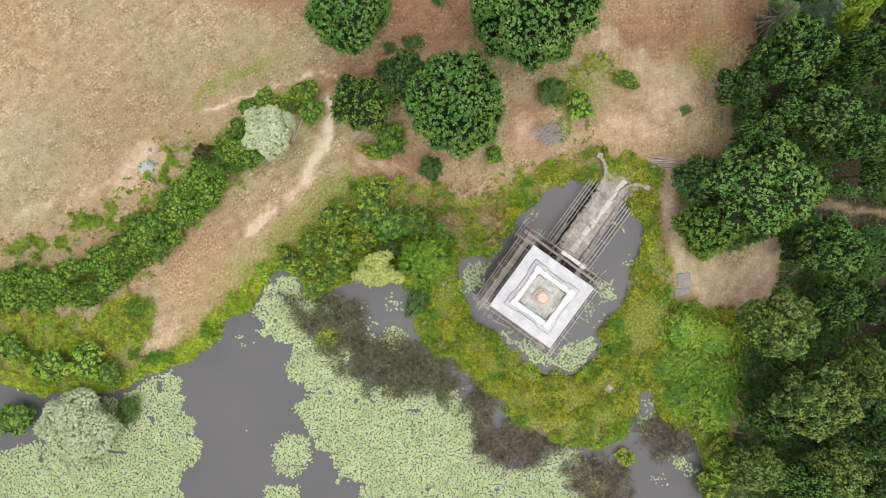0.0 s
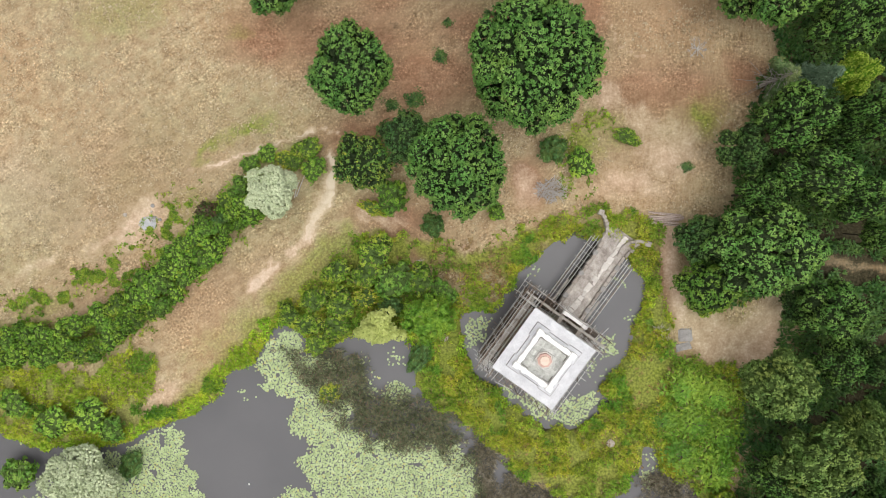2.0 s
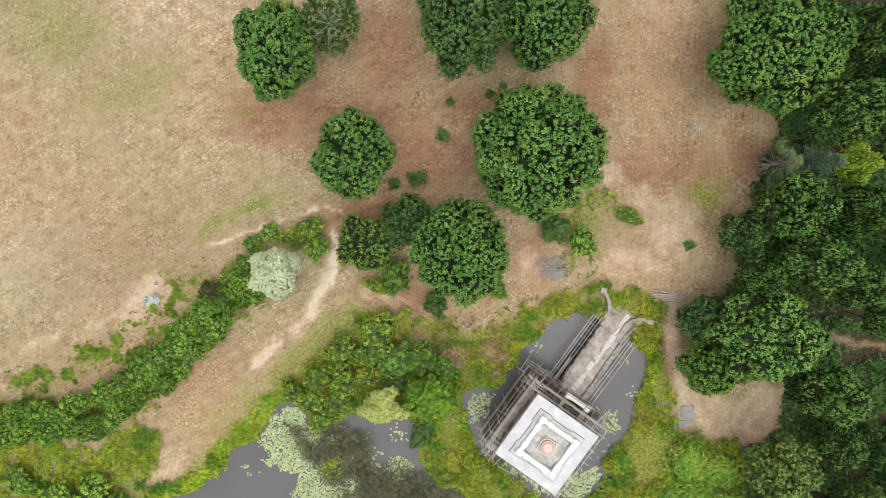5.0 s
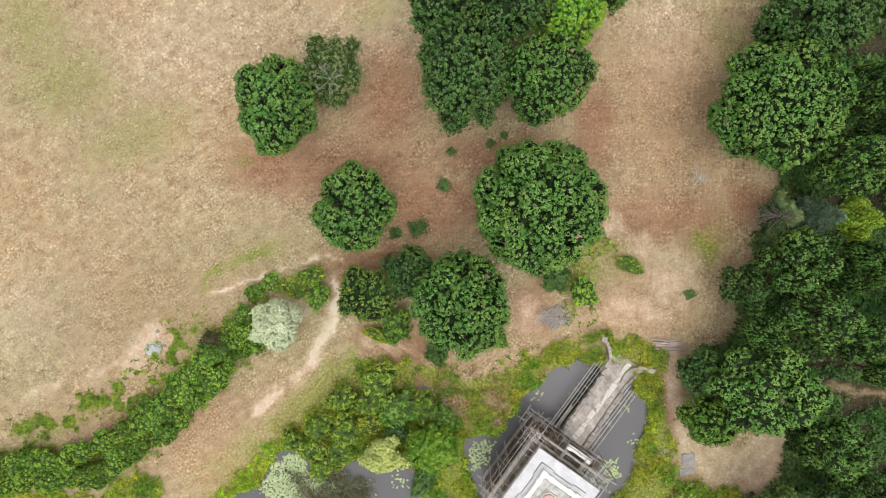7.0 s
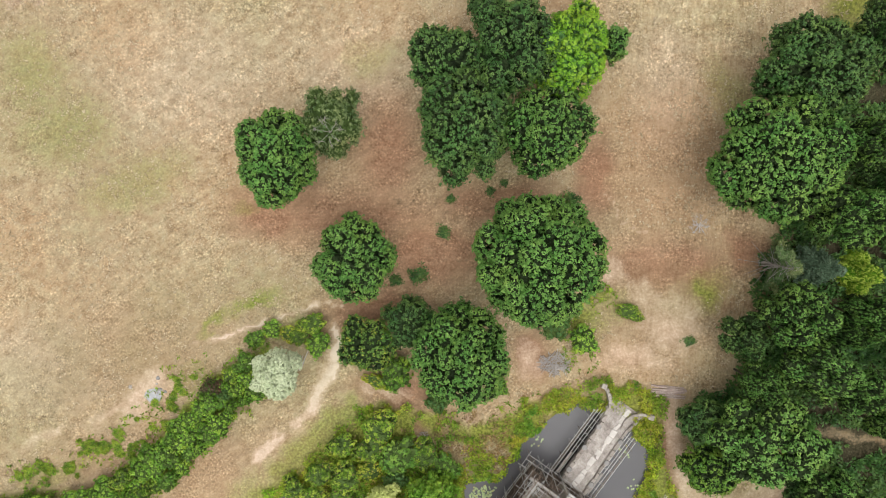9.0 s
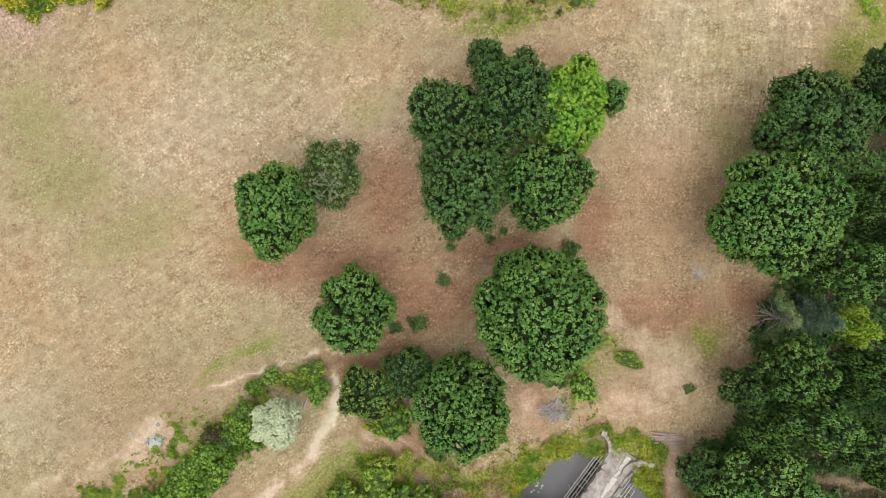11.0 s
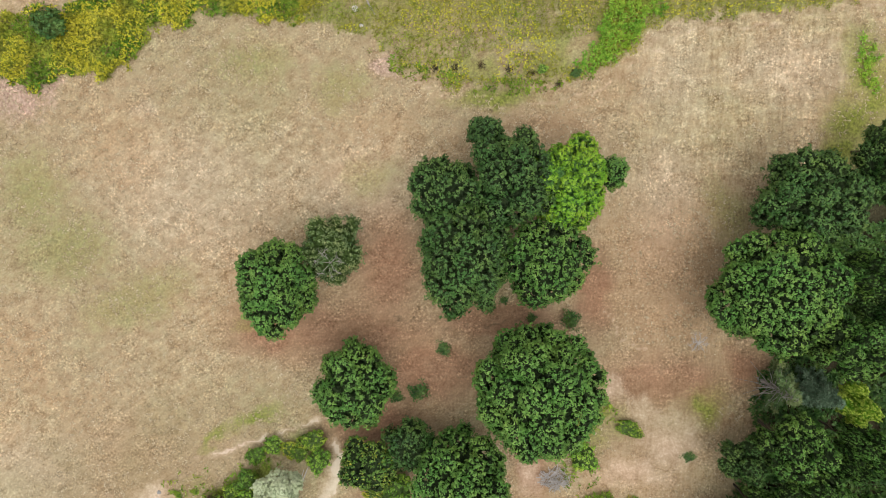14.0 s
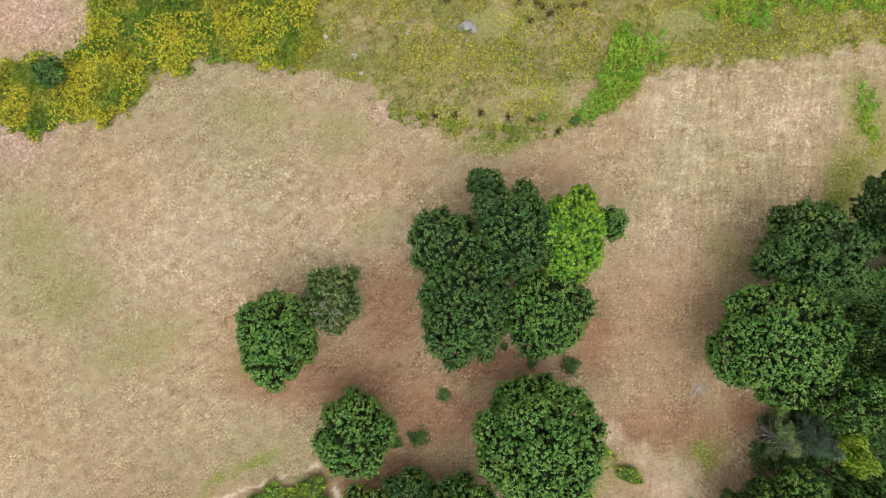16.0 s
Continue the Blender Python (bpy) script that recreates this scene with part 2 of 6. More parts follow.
BRICK = plain("brown_weathered_wall", (0.20, 0.135, 0.095), (0.42, 0.31, 0.235), 2.2, 0.9, 0.5)
BOARD = plain("scaffold_board", (0.20, 0.18, 0.16), (0.46, 0.43, 0.39), 4, 0.85, 0.4)
# Near-black, standing in for shade beside the bridge and under the scaffold.
SHADE_STONE = plain("painted_shade_stone", (0.012, 0.011, 0.010), (0.055, 0.048, 0.040), 1.6, 0.6, 0.6)
# Brown boards, their colour darkened towards black for shade in the lower scaffold.
SHADE_BOARD = plain("shade_dark_brown_board", (0.016, 0.013, 0.011), (0.120, 0.088, 0.066), 1.4, 0.9, 0.4)
SANDSTONE = plain("grey_sandstone", (0.24, 0.205, 0.175), (0.46, 0.42, 0.38), 2.5, 0.9, 0.6)
PALESTONE = plain("pale_worn_stone", (0.42, 0.39, 0.36), (0.68, 0.64, 0.60), 2.0, 0.9, 0.5)
DARKSTONE = plain("dark_stone", (0.10, 0.095, 0.085), (0.24, 0.22, 0.20), 2.0, 0.85, 0.6)
LEAD = plain("white_roof_membrane", (0.40, 0.40, 0.43), (0.68, 0.68, 0.70), 0.9, 0.6, 0.1)
WHITE = plain("white_coping", (0.76, 0.75, 0.74), (0.88, 0.87, 0.86), 1.5, 0.7, 0.1)
SLATE = plain("lichened_roof_stone", (0.24, 0.24, 0.22), (0.66, 0.66, 0.63), 1.1, 0.85, 0.3)
PEACH = plain("pale_pink_stone", (0.60, 0.44, 0.36), (0.74, 0.60, 0.51), 2.0, 0.85, 0.3)
DECK = plain("rubble_deck", (0.20, 0.17, 0.15), (0.64, 0.59, 0.545), 1.3, 0.95, 0.8)
PINK = plain("pink_stone", (0.50, 0.31, 0.26), (0.66, 0.46, 0.40), 2.0, 0.85, 0.3)
CONCRETE = plain("grey_concrete", (0.20, 0.19, 0.182), (0.37, 0.355, 0.34), 2.0, 0.9, 0.4)
SPOIL = plain("bluish_grey_spoil", (0.34, 0.345, 0.365), (0.52, 0.52, 0.54), 2.0, 0.9, 0.4)
RUBBLE = plain("pale_rubble", (0.32, 0.28, 0.24), (0.54, 0.48, 0.42), 3.0, 0.9, 0.5)


def water_material():
    m, n, l, b = material("murky_pond_water", 0.12)
    b.inputs["IOR"].default_value = 1.33
    b.inputs["Specular IOR Level"].default_value = 0.3
    l.new(ramp(n, l, grain(n, l, 0.12, 4, 0.5), (0.3, (0.108, 0.106, 0.112)), (0.7, (0.127, 0.124, 0.130))), b.inputs["Base Color"])
    relief(n, l, b, grain(n, l, 2.0, 3, 0.5), 0.05, 0.02)
    return m


def ground_material():
    """Dry grassland: straw, bare red soil, sandy paths, green turf, muddy ground and painted wood shade, mixed by the
    covers of the sheet.
    """
    m, n, l, b = material("dry_grassland", 0.95)
    b.inputs["Specular IOR Level"].default_value = 0.1
    a1, a2 = n.new("ShaderNodeAttribute"), n.new("ShaderNodeAttribute")
    a1.attribute_name, a2.attribute_name = "cover_a", "cover_b"
    s1, s2 = n.new("ShaderNodeSeparateColor"), n.new("ShaderNodeSeparateColor")
    l.new(a1.outputs["Color"], s1.inputs[0])
    l.new(a2.outputs["Color"], s2.inputs[0])
    soil, path, green = s1.outputs
    mudshade, pale, pink = s2.outputs
    big, mid = grain(n, l, 0.13, 5, 0.6), grain(n, l, 0.9, 5, 0.65)
    fine = grain(n, l, 4.0, 3, 0.6)
    streak = grain(n, l, 2.4, 5, 0.7, ((1.0, 2.4, 1.0), 40))
    streak2 = grain(n, l, 2.2, 5, 0.7, ((1.0, 1.6, 1.0), 87))
    where = n.new("ShaderNodeSeparateXYZ")
    l.new(n.new("ShaderNodeTexCoord").outputs["Object"], where.inputs[0])
    east = maths(n, l, "ADD", maths(n, l, "MULTIPLY", where.outputs[0], 0.02), maths(n, l, "MULTIPLY", big, 0.6))
    st = mixed(n, l, ramp(n, l, east, (0.42, (0, 0, 0)), (0.60, (1, 1, 1))), streak, streak2)
    hay = maths(n, l, "ADD", maths(n, l, "MULTIPLY", st, 0.30), maths(n, l, "MULTIPLY", fine, 0.18))
    hay = maths(n, l, "ADD", hay, maths(n, l, "MULTIPLY", mid, 0.52))
    straw = ramp(n, l, hay, (0.37, (0.235, 0.163, 0.090)), (0.46, (0.332, 0.246, 0.147)), (0.54, (0.408, 0.316, 0.200)), (0.64, (0.555, 0.456, 0.315)))
    straw = mixed(n, l, maths(n, l, "MULTIPLY", ramp(n, l, mid, (0.44, (0, 0, 0)), (0.66, (1, 1, 1))), 0.45), straw, (0.300, 0.255, 0.140))
    rut = grain(n, l, 0.22, 6, 0.65, ((1.0, 7.0, 1.0), 1))
    soilc = ramp(n, l, maths(n, l, "ADD", maths(n, l, "MULTIPLY", mid, 0.3), maths(n, l, "ADD", maths(n, l, "MULTIPLY", fine, 0.35), maths(n, l, "MULTIPLY", rut, 0.35))), (0.34, (0.188, 0.104, 0.062)), (0.5, (0.280, 0.167, 0.102)), (0.68, (0.40, 0.262, 0.168)))
    pathc = ramp(n, l, maths(n, l, "ADD", maths(n, l, "MULTIPLY", mid, 0.5), maths(n, l, "MULTIPLY", fine, 0.5)), (0.34, (0.410, 0.290, 0.200)), (0.5, (0.510, 0.378, 0.270)), (0.66, (0.62, 0.49, 0.375)))
    pathc = mixed(n, l, ramp(n, l, path, (0.78, (0, 0, 0)), (0.95, (1, 1, 1))), pathc, (0.66, 0.54, 0.435))
    turf = ramp(n, l, fine, (0.36, (0.092, 0.118, 0.018)), (0.5, (0.180, 0.214, 0.034)), (0.66, (0.290, 0.315, 0.070)))
    pinkc = ramp(n, l, fine, (0.36, (0.330, 0.215, 0.160)), (0.62, (0.50, 0.365, 0.285)))
    palec = ramp(n, l, hay, (0.36, (0.330, 0.250, 0.165)), (0.6, (0.56, 0.455, 0.33)))
    # Near-black tone for wet edges and ruts, also painted shade in the wood.
    mudshadec = ramp(n, l, fine, (0.36, (0.028, 0.026, 0.014)), (0.66, (0.075, 0.066, 0.038)))

    def soft(w, lo=0.30, hi=0.70, edge=0.75):
        k = maths(n, l, "ADD", w, maths(n, l, "MULTIPLY", maths(n, l, "SUBTRACT", maths(n, l, "ADD", mid, maths(n, l, "MULTIPLY", maths(n, l, "SUBTRACT", fine, 0.5), edge)), 0.5), edge))
        return ramp(n, l, k, (lo, (0, 0, 0)), (hi, (1, 1, 1)))

    c = mixed(n, l, soft(pale, 0.1, 1.0, 0.5), straw, palec)
    c = mixed(n, l, soft(soil, 0.2, 0.85, 0.55), c, soilc)
    c = mixed(n, l, soft(pink), c, pinkc)
    c = mixed(n, l, soft(green, 0.12, 1.0, 0.5), c, turf)
    c = mixed(n, l, soft(path, 0.25, 0.95, 0.6), c, pathc)
    c = mixed(n, l, soft(mudshade), c, mudshadec)
    speck = grain(n, l, 4.2, 3, 0.65)
    patchy = ramp(n, l, grain(n, l, 0.35, 3, 0.6), (0.40, (0.25, 0.25, 0.25)), (0.60, (1, 1, 1)))
    lines = mixed(n, l, ramp(n, l, east, (0.42, (0, 0, 0)), (0.60, (1, 1, 1))), grain(n, l, 0.5, 4, 0.6, ((1.0, 3.0, 1.0), 35)), grain(n, l, 0.3, 4, 0.6))
    calm = maths(n, l, "SUBTRACT", 1.0, maths(n, l, "MINIMUM", maths(n, l, "ADD", maths(n, l, "MAXIMUM", path, green), maths(n, l, "MULTIPLY", soil, 0.15)), 0.92))
    patchy = maths(n, l, "MULTIPLY", patchy, calm)
    c = mixed(n, l, patchy, c, ramp(n, l, speck, (0.36, (0.58, 0.58, 0.56)), (0.45, (0.92, 0.92, 0.92)), (0.56, (1.02, 1.02, 1.02)), (0.66, (1.70, 1.70, 1.70))), "MULTIPLY")
    c = mixed(n, l, calm, c, ramp(n, l, lines, (0.36, (0.87, 0.87, 0.86)), (0.5, (0.99, 0.99, 0.99)), (0.64, (1.13, 1.13, 1.13))), "MULTIPLY")
    rows = ramp(n, l, grain(n, l, 0.30, 4, 0.65, ((1.0, 8.0, 1.0), 88)), (0.38, (0.90, 0.89, 0.87)), (0.5, (1, 1, 1)), (0.63, (1.14, 1.14, 1.14)))
    c = mixed(n, l, maths(n, l, "MULTIPLY", calm, ramp(n, l, east, (0.55, (0, 0, 0)), (0.72, (1, 1, 1)))), c, rows, "MULTIPLY")
    across = ramp(n, l, grain(n, l, 0.25, 3, 0.6, ((1.0, 7.0, 1.0), 4)), (0.50, (1, 1, 1)), (0.62, (1.16, 1.16, 1.16)))
    north = ramp(n, l, maths(n, l, "ADD", maths(n, l, "MULTIPLY", where.outputs[1], 0.02), maths(n, l, "MULTIPLY", big, 0.4)), (0.86, (0, 0, 0)), (1.0, (1, 1, 1)))
    c = mixed(n, l, maths(n, l, "MULTIPLY", maths(n, l, "MULTIPLY", calm, ramp(n, l, east, (0.60, (0, 0, 0)), (0.78, (1, 1, 1)))), north), c, across, "MULTIPLY")
    wide = ramp(n, l, grain(n, l, 0.055, 3, 0.55), (0.36, (1.07, 0.985, 0.95)), (0.5, (1, 1, 1)), (0.62, (0.90, 0.96, 0.90)))
    c = mixed(n, l, 0.85, c, wide, "MULTIPLY")
    l.new(c, b.inputs["Base Color"])
    relief(n, l, b, maths(n, l, "ADD", hay, speck), 0.35, 0.05)
    return m


# ---- the plan, in metres ----
WATER = -0.55
POND = [(-51.6, -15.6), (-46.4, -17.2), (-43.6, -18.5), (-39.5, -19.0), (-34.9, -18.5), (-31.2, -16.7), (-29.5, -15.8), (-26.7, -14.9), (-24.1, -13.2), (-23.5, -11.2), (-20.9, -10.0), (-20.0, -8.6), (-18.5, -6.5), (-16.1, -6.1), (-14.9, -8.9), (-11.5, -7.5), (-8.9, -6.3), (-5.8, -7.2), (-4.2, -8.9), (-4.1, -12.6), (-3.4, -13.8), (-0.5, -15.4), (3.0, -18.3), (5.9, -21.2), (8.7, -23.0), (11.5, -24.0), (14.3, -24.0), (17.2, -22.7), (18.2, -20.2), (18.7, -18.2), (19.8, -18.7), (20.2, -21.2), (22.2, -21.7), (24.5, -24.5), (25.2, -29.2), (25.9, -35.6), (-52.5, -36.4)]
MOAT = [(-0.1, -4.7), (3.4, -4.6), (5.3, -1.9), (6.8, 0.1), (9.3, 2.4), (12.3, 2.7), (14.0, 2.1), (15.6, 1.2), (16.8, -0.1), (18.2, -1.4), (18.5, -3.5), (17.3, -6.3), (16.6, -9.7), (14.3, -12.4), (14.7, -13.7), (12.5, -16.2), (10.3, -16.8), (6.9, -15.7), (4.1, -13.2), (1.5, -11.1), (0.6, -8.6)]
BANK = [(-18.5, -5.7), (-17.2, -3.9), (-14.7, -1.8), (-11.6, 0.9), (-10.3, 2.7), (-6.6, 3.3), (-2.7, 2.5), (1.2, 1.5), (5.1, 2.7), (9.4, 4.5), (13.3, 5.3), (16.6, 5.1), (18.8, 4.5), (19.8, 2.1), (19.4, -1.8), (20.6, -4.6), (21.5, -9.0), (27.3, -10.4), (28.1, -14.0), (27.5, -18.6), (26.5, -24.3), (25.8, -29.0), (16.6, -29.5), (10.9, -24.4), (5.2, -20.4), (-0.4, -15.9), (-4.1, -13.6), (-6.0, -7.4), (-11.7, -8.0), (-15.1, -9.7), (-18.4, -7.4)]
DRY_BANK = [(-4.9, 2.1), (1.2, 1.6), (5.1, 2.7), (9.4, 4.4), (13.3, 5.1), (13.8, 3.7), (10.6, 2.9), (6.7, 0.7), (5.4, -1.2), (3.4, -4.0), (-0.5, -4.0), (-2.7, -2.9), (-4.9, -0.7)]
WEST_BANK = [(-49.3, -10.1), (-42.4, -10.0), (-37.2, -10.9), (-32.6, -8.6), (-30.3, -9.2), (-30.7, -12.6), (-31.9, -14.9), (-27.0, -13.7), (-24.1, -11.4), (-23.0, -10.0), (-19.0, -7.4), (-19.0, -9.1), (-23.3, -11.7), (-24.2, -13.4), (-28.8, -16.0), (-34.0, -18.6), (-39.2, -19.2), (-46.1, -17.8), (-49.6, -17.3)]
HEDGE = [(-48.3, -8.5), (-44.9, -7.9), (-41.5, -7.6), (-38.2, -7.9), (-34.2, -6.1), (-31.6, -4.0), (-29.4, -2.3), (-27.4, -0.1), (-25.6, 2.0), (-23.7, 4.2), (-21.4, 5.7), (-19.8, 7.2)]
RAGWORT_BED = [(-47.5, 52.0), (-42.0, 52.1), (-38.1, 53.0), (-35.3, 54.6), (-36.0, 58.3), (-35.1, 61.4), (-13.5, 61.1), (-13.6, 54.8), (-14.2, 51.9), (-16.9, 51.7), (-20.7, 52.4), (-23.9, 52.6), (-26.7, 51.4), (-29.4, 50.8), (-31.4, 48.6), (-33.7, 46.2), (-36.2, 46.8), (-38.4, 46.6), (-41.7, 45.2), (-43.3, 47.1), (-47.7, 48.3)]
ROUGH_MEADOW = [(-22.3, 52.5), (-15.8, 51.6), (-9.4, 49.9), (-6.2, 47.9), (-2.9, 45.8), (1.9, 44.9), (7.3, 45.0), (12.6, 46.3), (15.8, 47.9), (19.0, 50.5), (22.7, 51.6), (31.1, 51.9), (36.3, 52.6), (42.6, 53.1), (42.4, 60.3), (-14.6, 61.1), (-14.7, 54.8)]
NETTLE_BED = [(13.9, 54.5), (15.8, 55.2), (18.7, 53.9), (18.7, 52.0), (17.4, 50.2), (15.3, 48.1), (13.2, 46.8), (11.0, 46.5), (11.6, 47.6), (12.6, 49.7)]
NORTH_GREEN = [(23.1, 60.6), (23.1, 55.9), (26.3, 55.3), (29.4, 55.6), (30.5, 56.9), (36.2, 55.7), (39.8, 55.9), (42.4, 60.3)]
WOOD = [(44.8, 40.3), (31.5, 33.3), (30.7, 22.9), (28.2, 16.6), (26.8, 10.2), (26.3, 6.4), (23.1, 3.7), (22.4, 1.0), (23.9, -4.0), (26.6, -4.5), (32.0, -2.9), (32.6, -4.5), (29.5, -9.5), (27.3, -10.7), (27.7, -24.3), (26.1, -30.0), (47.9, -29.8)]
LILY_BEDS = [
    [(-21.0, -10.2), (-19.1, -7.5), (-16.3, -6.1), (-14.9, -9.2), (-11.8, -10.9), (-9.5, -13.2), (-11.2, -15.5), (-9.0, -17.7), (-2.7, -17.4), (1.3, -19.7), (2.4, -24.1), (5.3, -26.9), (10.9, -24.6), (14.4, -26.3), (15.8, -29.8), (16.8, -35.6), (-12.0, -36.0), (-9.6, -28.8), (-11.9, -26.6), (-15.0, -22.7), (-16.0, -20.2), (-14.6, -18.4), (-17.3, -17.8), (-16.3, -14.6), (-18.6, -13.2)],
    [(-29.3, -16.2), (-32.0, -18.5), (-36.1, -20.2), (-43.2, -24.4), (-50.3, -25.0), (-50.8, -36.4), (-27.8, -36.1), (-28.0, -27.8), (-26.2, -24.8), (-26.8, -21.6), (-28.4, -18.4)],
    [(-18.6, -24.2), (-17.1, -22.9), (-15.0, -23.3), (-14.6, -25.6), (-16.5, -27.1), (-18.4, -26.7)],
    [(-19.5, -28.9), (-17.7, -28.0), (-15.7, -28.4), (-15.7, -30.6), (-19.5, -30.7)],
    [(-7.5, -12.6), (-6.1, -11.9), (-4.7, -12.8), (-5.3, -14.2), (-7.3, -14.4)],
    [(0.7, -6.9), (1.5, -5.5), (3.5, -5.7), (3.0, -7.4), (1.2, -8.3)],
    [(5.5, -13.7), (6.9, -13.4), (9.4, -15.1), (8.6, -16.2), (6.3, -15.4)],
    [(8.6, -15.4), (10.8, -14.1), (13.6, -13.2), (14.1, -14.2), (12.5, -15.9), (10.3, -16.6)],
    [(14.1, -7.7), (15.2, -7.4), (15.4, -9.1), (14.2, -9.2)],
    [(4.1, -12.5), (5.5, -12.5), (5.5, -13.6), (4.3, -13.4)],
    [(17.9, -20.8), (19.3, -20.5), (20.2, -22.5), (18.8, -22.8)],
    [(21.4, -25.0), (22.5, -24.5), (24.1, -26.2), (23.4, -26.9)],
    [(-45.3, -17.1), (-43.2, -16.8), (-42.4, -18.5), (-44.8, -18.8)],
]
LILY_SPRAYS = [(-21.5, -13.2), (-9.5, -10.0), (-6.5, -9.3), (-6.1, -10.0), (-8.9, -11.7), (-8.7, -13.2), (7.2, -0.9), (16.0, -2.1), (16.9, -5.4), (13.6, -10.9), (13.3, -9.7), (20.2, -27.5), (18.8, -19.6), (3.5, -9.4), (-8.7, -12.6)]
SEDGE_BEDS = [
    [(-17.3, -9.1), (-13.9, -8.8), (-10.6, -10.2), (-8.6, -13.1), (-4.9, -14.5), (-0.4, -15.0), (4.1, -18.4), (8.6, -22.7), (10.9, -24.1), (8.6, -25.3), (5.2, -26.3), (2.7, -24.4), (1.5, -21.0), (-2.7, -17.9), (-8.9, -18.2), (-11.7, -15.9), (-14.0, -12.5)],
    [(11.4, -26.4), (14.2, -24.9), (17.1, -26.1), (17.1, -30.1), (15.4, -30.1)],
    [(18.7, -23.2), (20.1, -21.2), (22.0, -21.7), (22.9, -23.4), (20.4, -24.3)],
]
STRIP_EDGE = [(-28.8, -15.4), (-26.2, -13.7), (-23.3, -10.8), (-20.7, -8.0), (-18.7, -5.5), (-16.1, -2.4), (-13.3, 0.4), (-11.3, 2.1)]
TURF_SPOTS = [((18.5, -11.5), 2.4, 3.4, 0), ((-1.1, -9.4), 0.8, 2.6, 10), ((10.8, -22.1), 2.6, 1.0, -10), ((3.5, -15.3), 2.0, 0.8, -35), ((-0.7, -1.0), 1.6, 1.0, 0), ((16.6, 2.6), 0.8, 1.2, 0), ((-6.6, 1.8), 1.8, 0.9, 0)]
PATHS = [  # half width, strength, line
    (0.80, 0.84, [(-12.7, 7.9), (-13.1, 6.6), (-14.1, 4.8)]), (0.30, 0.86, [(-20.6, -2.2), (-19.0, -0.9), (-18.6, 0.2)]),
    (1.25, 0.80, [(-30.4, 5.8), (-31.3, 4.2), (-32.8, 2.5)]),
    (0.14, 0.92, [(-26.5, 9.3), (-23.7, 9.9), (-20.9, 10.9), (-17.0, 12.1), (-13.7, 12.8), (-11.5, 13.0)]),
    (0.42, 0.97, [(-12.6, 10.6), (-12.2, 9.2), (-12.3, 7.9), (-13.1, 5.8)]),
    (0.55, 0.90, [(-12.5, 8.4), (-13.5, 5.7), (-14.4, 4.0), (-14.9, 2.6)]),
    (0.35, 0.80, [(-14.0, 4.6), (-15.5, 1.8), (-16.9, 0.9)]),
    (0.50, 0.86, [(-17.9, -0.4), (-19.2, -1.3), (-20.6, -2.5)]),
    (0.85, 0.80, [(20.4, 3.7), (20.7, 1.5), (21.1, -1.8), (22.0, -5.1), (23.1, -6.8)]),
    (2.20, 0.78, [(23.9, -6.8), (26.1, -8.2), (28.9, -7.9), (31.3, -5.1), (31.8, -2.9)]),
    (0.45, 0.34, [(34.6, 0.4), (37.9, 0.1), (41.2, -0.7), (46.1, -2.3)]),
    (0.08, 0.6, [(15.3, 46.4), (19.0, 48.9), (22.7, 50.8), (27.4, 50.5), (32.2, 50.6), (36.3, 52.1), (41.6, 52.4)]),
    (0.05, 0.55, [(16.9, 48.1), (20.6, 51.0), (27.4, 51.6), (33.7, 51.7), (36.3, 52.4)]),
    (0.06, 0.6, [(-6.7, 47.8), (-5.1, 45.9), (-1.3, 44.5), (2.4, 44.1)]),
    (0.06, 0.6, [(1.9, 43.2), (7.3, 43.5), (12.6, 44.7), (15.8, 46.4)]),
    (0.05, 0.5, [(1.4, 41.9), (7.8, 42.3), (13.2, 43.6)]),
    (0.2, 0.7, [(-33.7, 1.3), (-33.1, 3.2), (-31.9, 4.9), (-31.1, 5.7)]),
    (0.14, 0.6, [(14.0, 23.8), (15.4, 21.0), (17.6, 19.7)]),
]
RUTS = [  # half width, strength, line: trodden dark wheel tracks in the bare soil
    (0.22, 0.42, [(-6.5, 23.2), (-1.0, 22.7), (3.0, 22.6), (7.0, 22.9)]), (0.14, 0.38, [(-4.0, 22.1), (1.5, 21.9), (5.5, 22.1)]),
    (0.14, 0.34, [(-9.0, 24.0), (-14.0, 24.2), (-19.0, 23.4)]), (0.12, 0.34, [(-3.6, 17.4), (-0.4, 17.2), (1.4, 17.3)]),
    (0.12, 0.34, [(-4.2, 14.0), (-1.2, 13.8), (1.2, 14.1)]), (0.20, 0.36, [(-26.4, 9.9), (-25.2, 10.9), (-24.2, 11.6)]),
]
GREENS = [
    ((-20.3, 13.5), 3.6, 1.0, 20), ((-24.5, 11.2), 2.4, 0.7, 42), ((13.4, 13.9), 1.6, 1.0, 0), ((24.0, 14.0), 1.6, 2.0, -40), ((38.0, 46.8), 2.4, 4.4, 0),
    ((37.1, 41.5), 3.4, 4.0, -20), ((36.0, 38.6), 2.6, 2.6, 0), ((39.2, 44.0), 2.2, 5.0, 0), ((3.0, 43.9), 5.0, 0.9, 0), ((11.6, 11.3), 2.6, 2.2, -20), ((23.6, 14.5), 1.4, 2.6, 40), ((-17.0, 10.3), 2.6, 1.4, 10), ((-13.6, -1.5), 3.0, 1.3, 50), ((-18.9, -5.7), 3.0, 1.3, 45),
]
